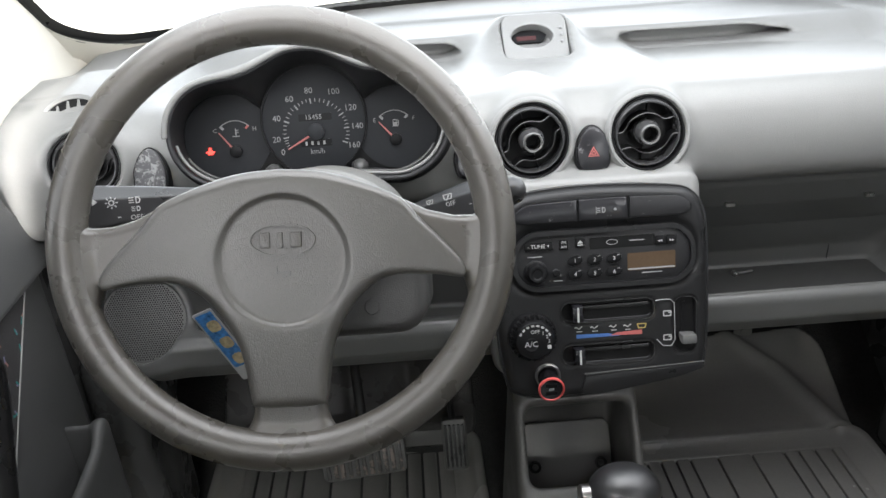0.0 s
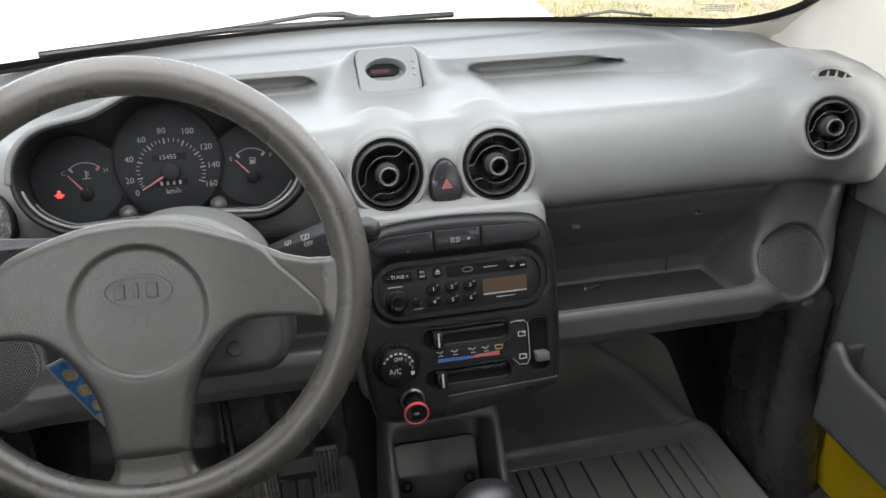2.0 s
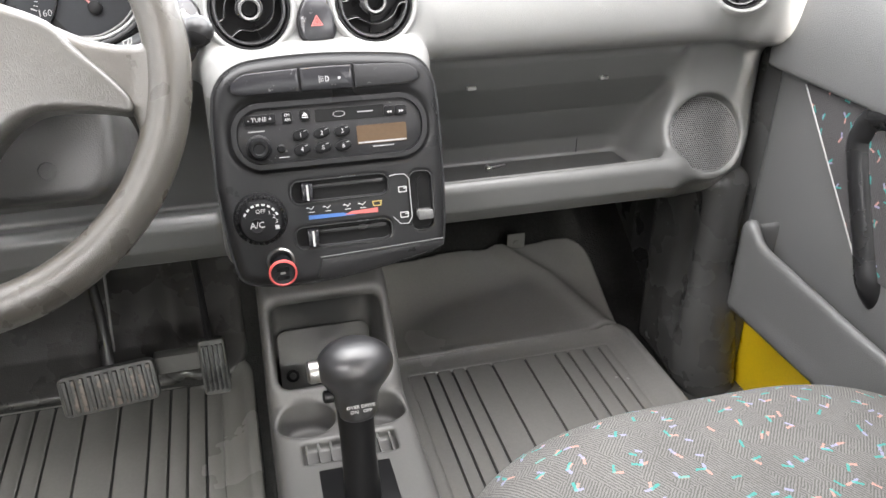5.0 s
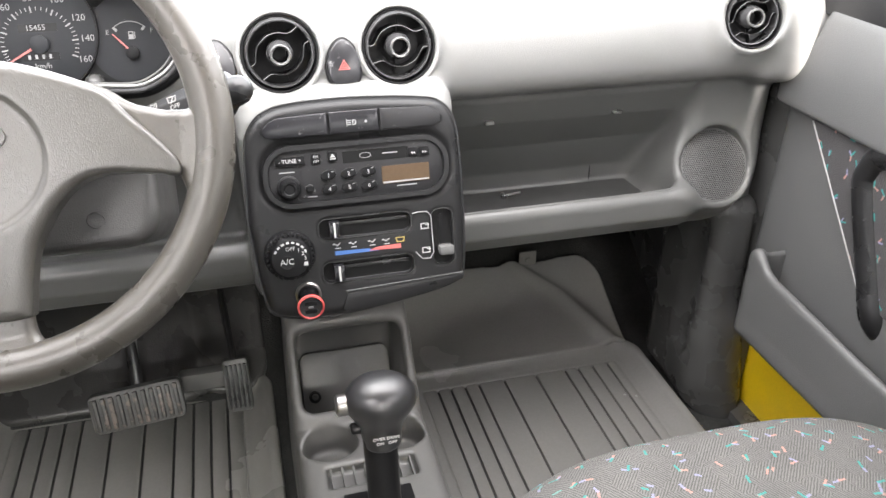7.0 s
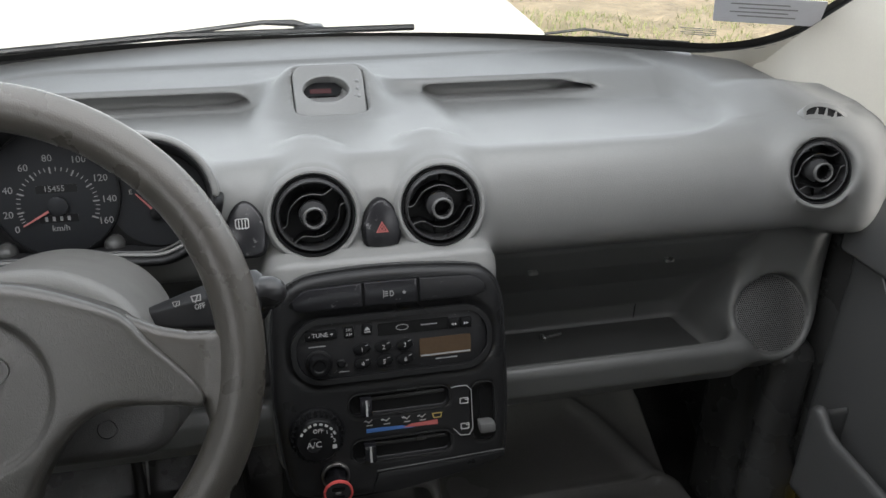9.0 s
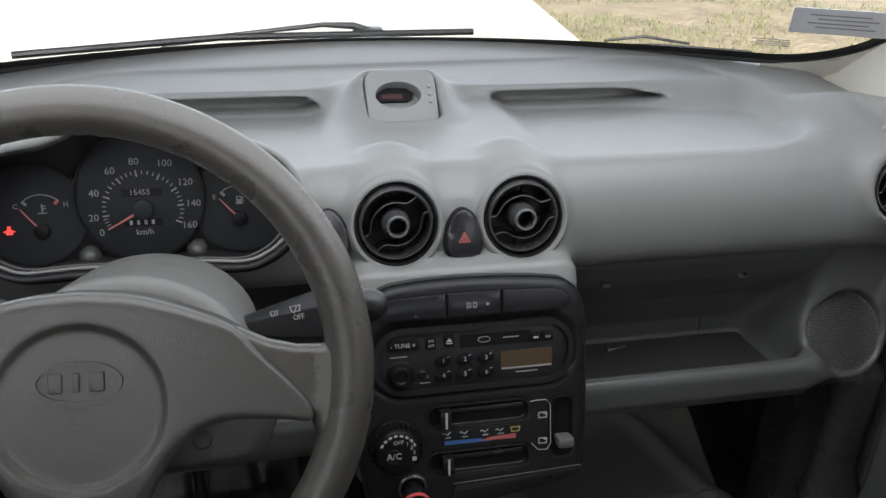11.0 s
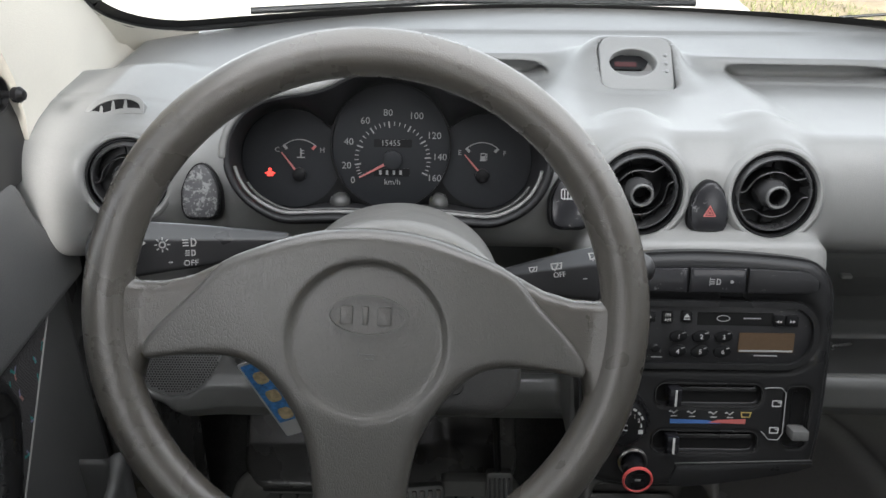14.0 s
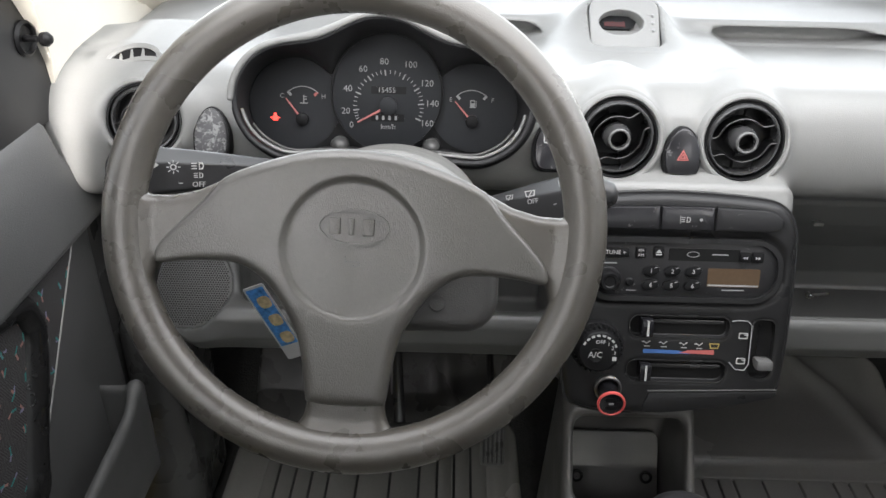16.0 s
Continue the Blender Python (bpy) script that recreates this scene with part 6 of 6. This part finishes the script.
for s in (1, -1):
    X = lambda d: MID + s * d
    pil = thing("a_pillar", (X(0.58), 0.9, 1.05), "pale beige moulded windscreen pillar trim", "pillar", kind="structure")
    rows_ = []
    for k in range(13):
        t = k / 12
        a = screen_point(s * 1.0, t * 0.98) + Vector((0, -0.004, -0.008))
        r = Vector((X(0.612 - 0.075 * t), 0.855 - 0.75 * t ** 2.0, 1.045 + 0.47 * t))
        m = (a + r) / 2 + Vector((-s * 0.006, -0.004, 0))
        o = r + Vector((s * 0.03, 0.0, 0))
        rows_.append([a + Vector((s * 0.03, 0.02, 0.01)), a, a * 0.7 + r * 0.3 + Vector((-s * 0.004, -0.003, 0)), m, a * 0.25 + r * 0.75 + Vector((-s * 0.004, -0.003, 0)), r, o])
    base_row = [Vector((X(min(s * (p.x - MID), 0.588)), p.y, p.z - 0.055)) for p in rows_[0]]
    shape = sheet([base_row] + rows_)
    part("pillar_trim", shape, PILLAR, pil)
    arc = []
    for i in range(13):
        b = math.pi / 2 * i / 12
        arc.append(screen_point(s * (1.0 - 0.13 * (1 - math.cos(b))), 0.11 * (1 - math.sin(b)) + 0.004) + Vector((0, -0.005, -0.007)))
    corner = [screen_point(s * (1.04 - 0.17 * max(i - 6, 0) / 6), 0.11 * max(6 - i, 0) / 6 - 0.03) + Vector((0, -0.02, -0.010)) for i in range(13)]
    part("pillar_foot", sheet([arc, corner]), PILLAR, pil)
    kick = thing("kick_panel", (X(0.62), 1.1, 0.5), "dark plastic kick panel beside the footwell", "trim", kind="structure")
    part("kick_end", block(X(0.633), 1.28, 0.665, 0.02, 0.18, 0.63, 0.006), KICK, kick)
    part("kick_board", block(X(0.633), 1.04, 0.70, 0.02, 0.34, 0.70, 0.006), KICK, kick)

    def trim_d(x, y, z):
        d = s * (x - MID)
        post = smax(box_d(d - 0.590, y - 0.965, z - 0.565, 0.034, 0.085, 0.195, 0.03), 0.395 - z, 0.01)
        foot = cone_d(d, y, z, (0.600, 0.905, 0.52), (0.612, 0.875, 0.385), 0.030, 0.030)
        hollow_ = cone_d(d, y, z, (0.535, 0.93, 0.70), (0.545, 0.93, 0.50), 0.022, 0.018)
        return smax(smin(post, foot, 0.06), -hollow_, 0.02)
    part("door_frame_trim", skin(trim_d, (X(0.60) - 0.09, 0.70, 0.35), (X(0.60) + 0.09, 1.07, 0.90), 0.006), KICK, kick)
    rail = thing("wall_side", (X(0.6), -0.6, 0.4), "plain inner side of the car body", "body side", kind="structure")
    part("roof_rail", tube([(X(0.545), 0.22, 1.50), (X(0.55), -0.4, 1.53), (X(0.55), -1.45, 1.50)], 0.035, 10), ROOF, rail)
    part("lower_panel", block(X(0.64), -0.96, 0.72, 0.04, 1.03, 0.68), DOORGREY, rail)
    part("centre_pillar", block(X(0.60), -0.47, 1.26, 0.05, 0.09, 0.52, 0.015), PILLAR, rail)
    part("sill", block(X(0.64), 0.3, 0.37, 0.06, 1.6, 0.06, 0.01), KICK, rail)

# panes out of view; their tint is added to limit light from behind
for n_, (label, pts) in enumerate((
        ("unseen side window in the passenger side door, darkened to cut light", [(MID + 0.605, 0.60, 1.04), (MID + 0.605, -0.45, 1.04), (MID + 0.56, -0.45, 1.50), (MID + 0.56, 0.25, 1.50)]),
        ("unseen side window in the driver side door, darkened to cut light", [(MID - 0.605, 0.60, 1.04), (MID - 0.605, -0.45, 1.04), (MID - 0.56, -0.45, 1.50), (MID - 0.56, 0.25, 1.50)]),
        ("unseen rear side window, passenger side, darkened to cut light", [(MID + 0.605, -0.50, 1.04), (MID + 0.605, -1.48, 1.04), (MID + 0.56, -1.48, 1.50), (MID + 0.56, -0.50, 1.50)]),
        ("unseen rear side window, driver side, darkened to cut light", [(MID - 0.605, -0.50, 1.04), (MID - 0.605, -1.48, 1.04), (MID - 0.56, -1.48, 1.50), (MID - 0.56, -0.50, 1.50)]),
        ("unseen rear window of the car, darkened to cut light", [(MID - 0.60, -1.56, 0.95), (MID + 0.60, -1.56, 0.95), (MID + 0.56, -1.50, 1.53), (MID - 0.56, -1.50, 1.53)]))):
    win = thing("window_%d" % (n_ + 2), pts[0], label, "window", kind="structure")
    part("pane", (pts, [(0, 1, 2, 3)]), DIMGLASS, win, smooth=False)

roof = thing("ceiling", (MID, -0.5, 1.55), "pale fabric headliner under the car roof", "ceiling", kind="structure")
part("headliner", sheet([[(MID + (i / 8 - 1) * 0.56, y, z - 0.05 * (i / 8 - 1) ** 2) for i in range(17)] for y, z in ((0.39, 1.55), (0.22, 1.585), (-0.5, 1.60), (-1.2, 1.585), (-1.5, 1.55))]), ROOF, roof)
part("outer_roof", sheet([[(MID + (i / 8 - 1) * 0.60, y, z - 0.05 * (i / 8 - 1) ** 2) for i in range(17)] for y, z in ((0.42, 1.56), (0.22, 1.60), (-0.5, 1.62), (-1.2, 1.60), (-1.55, 1.56))]), YELLOW, roof)
floor_ = thing("floor", (MID, 0, FLOOR), "dark carpeted car floor", "floor", kind="structure")
part("carpet", sheet([[(MID + (i / 6 - 1) * 0.66, y, z + (0.04 * math.exp(-((i / 6 - 1) / 0.10) ** 2) if y < 1.2 else 0)) for i in range(13)] for y, z in ((-1.5, FLOOR), (0.4, FLOOR), (1.02, FLOOR), (1.10, 0.40), (1.33, 0.555), (1.36, 1.05))]), CARPET, floor_)
rear = thing("wall_rear", (MID, -1.5, 0.4), "plain rear end of the cabin", "body rear", kind="structure")
part("rear_panel", block(MID, -1.56, 0.66, 1.24, 0.04, 0.58), DOORGREY, rear)

# ---------------------------------------------------------------- loose things
card = thing("printed_card", (-0.20, 0.72, 0.87), "blue and gold printed card hanging behind the wheel", "card")
CARD = frame_of((-0.2005, 0.735, 0.862), (-0.36, -0.12, 0.90), (0.93, 0.0, 0.37))
part("sheet", slab(rrect(0.022, 0.098, 0.002, 2), 0, 0.0008), WHITE, card, CARD, smooth=False)
part("blue_print", slab(rrect(0.018, 0.076, 0.001, 2), 0.0008, 0.0011), CARDBLUE, card, CARD @ at(0.0, 0.008), smooth=False)
for k in range(3):
    part("gold_emblem", slab(oval(0.013, 0.015, 16, 3), 0.0011, 0.0014), CARDGOLD, card, CARD @ at(0.002, 0.028 - 0.024 * k), smooth=False)
screw = thing("loose_screw", (0.432, 0.955, 0.768), "loose metal screw lying on the open shelf", "screw")
SCREW = frame_of((0.438, 0.968, 0.7665), (0, 0, 1), (0.98, 0.2, 0))
part("shank", moved(lathe([(0.0, -0.026), (0.0016, -0.022), (0.0022, 0.004), (0.0022, 0.005)], 12), pose(0, 0, 0, 0, -90, 0)), METAL, screw, SCREW)
part("head", moved(lathe([(0.0022, 0.004), (0.0055, 0.005), (0.0055, 0.007), (0.003, 0.0085), (0, 0.0085)], 16), pose(0, 0, 0, 0, -90, 0)), METAL, screw, SCREW)
for x in (0.388, 0.562):
    sc = thing("panel_clip", (x, 0.905, 0.902), "small metal clip on the shelf's back wall", "clip", "shelf clips")
    part("clip_plate", block(x, 0.9045, 0.902, 0.011, 0.008, 0.004, 0.001), METAL, sc)

# ---------------------------------------------------------------- outside
ground = thing("ground", (0, 0, 0), "dry grassy earth beside a pale concrete road", "ground", kind="structure")
part("earth", ([(-600, -600, 0.04), (600, -600, 0.04), (600, 600, 0.04), (-600, 600, 0.04)], [(0, 1, 2, 3)]), EARTH, ground, smooth=False)
road = thing("road", (-2, 5, 0.05), "sunlit pale concrete road", "road", kind="structure")
part("slab", ([(-9, -60, 0.08), (-4.07, -60, 0.08), (10.4, 90, 0.08), (-9, 90, 0.08), (-9, -60, 0.0), (-4.07, -60, 0.0), (10.4, 90, 0.0), (-9, 90, 0.0)], [(0, 1, 2, 3), (1, 5, 6, 2), (0, 3, 7, 4)]), CONCRETE, road, smooth=False)
_rng = random.Random(5)
_gv, _gf = [], []
for k in range(30000):
    y = _rng.uniform(3.5, 16)
    edge = -4.07 + (y + 60) * 14.47 / 150
    x = edge + _rng.random() ** 1.2 * 9
    if noise.noise(Vector((x * 0.9, y * 0.9, 0))) < -0.12:
        continue
    hgt, a = _rng.uniform(0.02, 0.075), _rng.uniform(0, 6.28)
    w = 0.005
    n0 = len(_gv)
    lean = _rng.uniform(0.0, 0.06)
    _gv += [(x - w * math.cos(a), y - w * math.sin(a), 0.04), (x + w * math.cos(a), y + w * math.sin(a), 0.04), (x + lean * math.cos(a * 3), y + lean * math.sin(a * 3), 0.04 + hgt)]
    _gf.append((n0, n0 + 1, n0 + 2))
grass = part("grass", (_gv, _gf), BLADE, None, None, smooth=False)
tagged(grass, "tufts of dry green grass beside the road", "grass", kind="stuff")
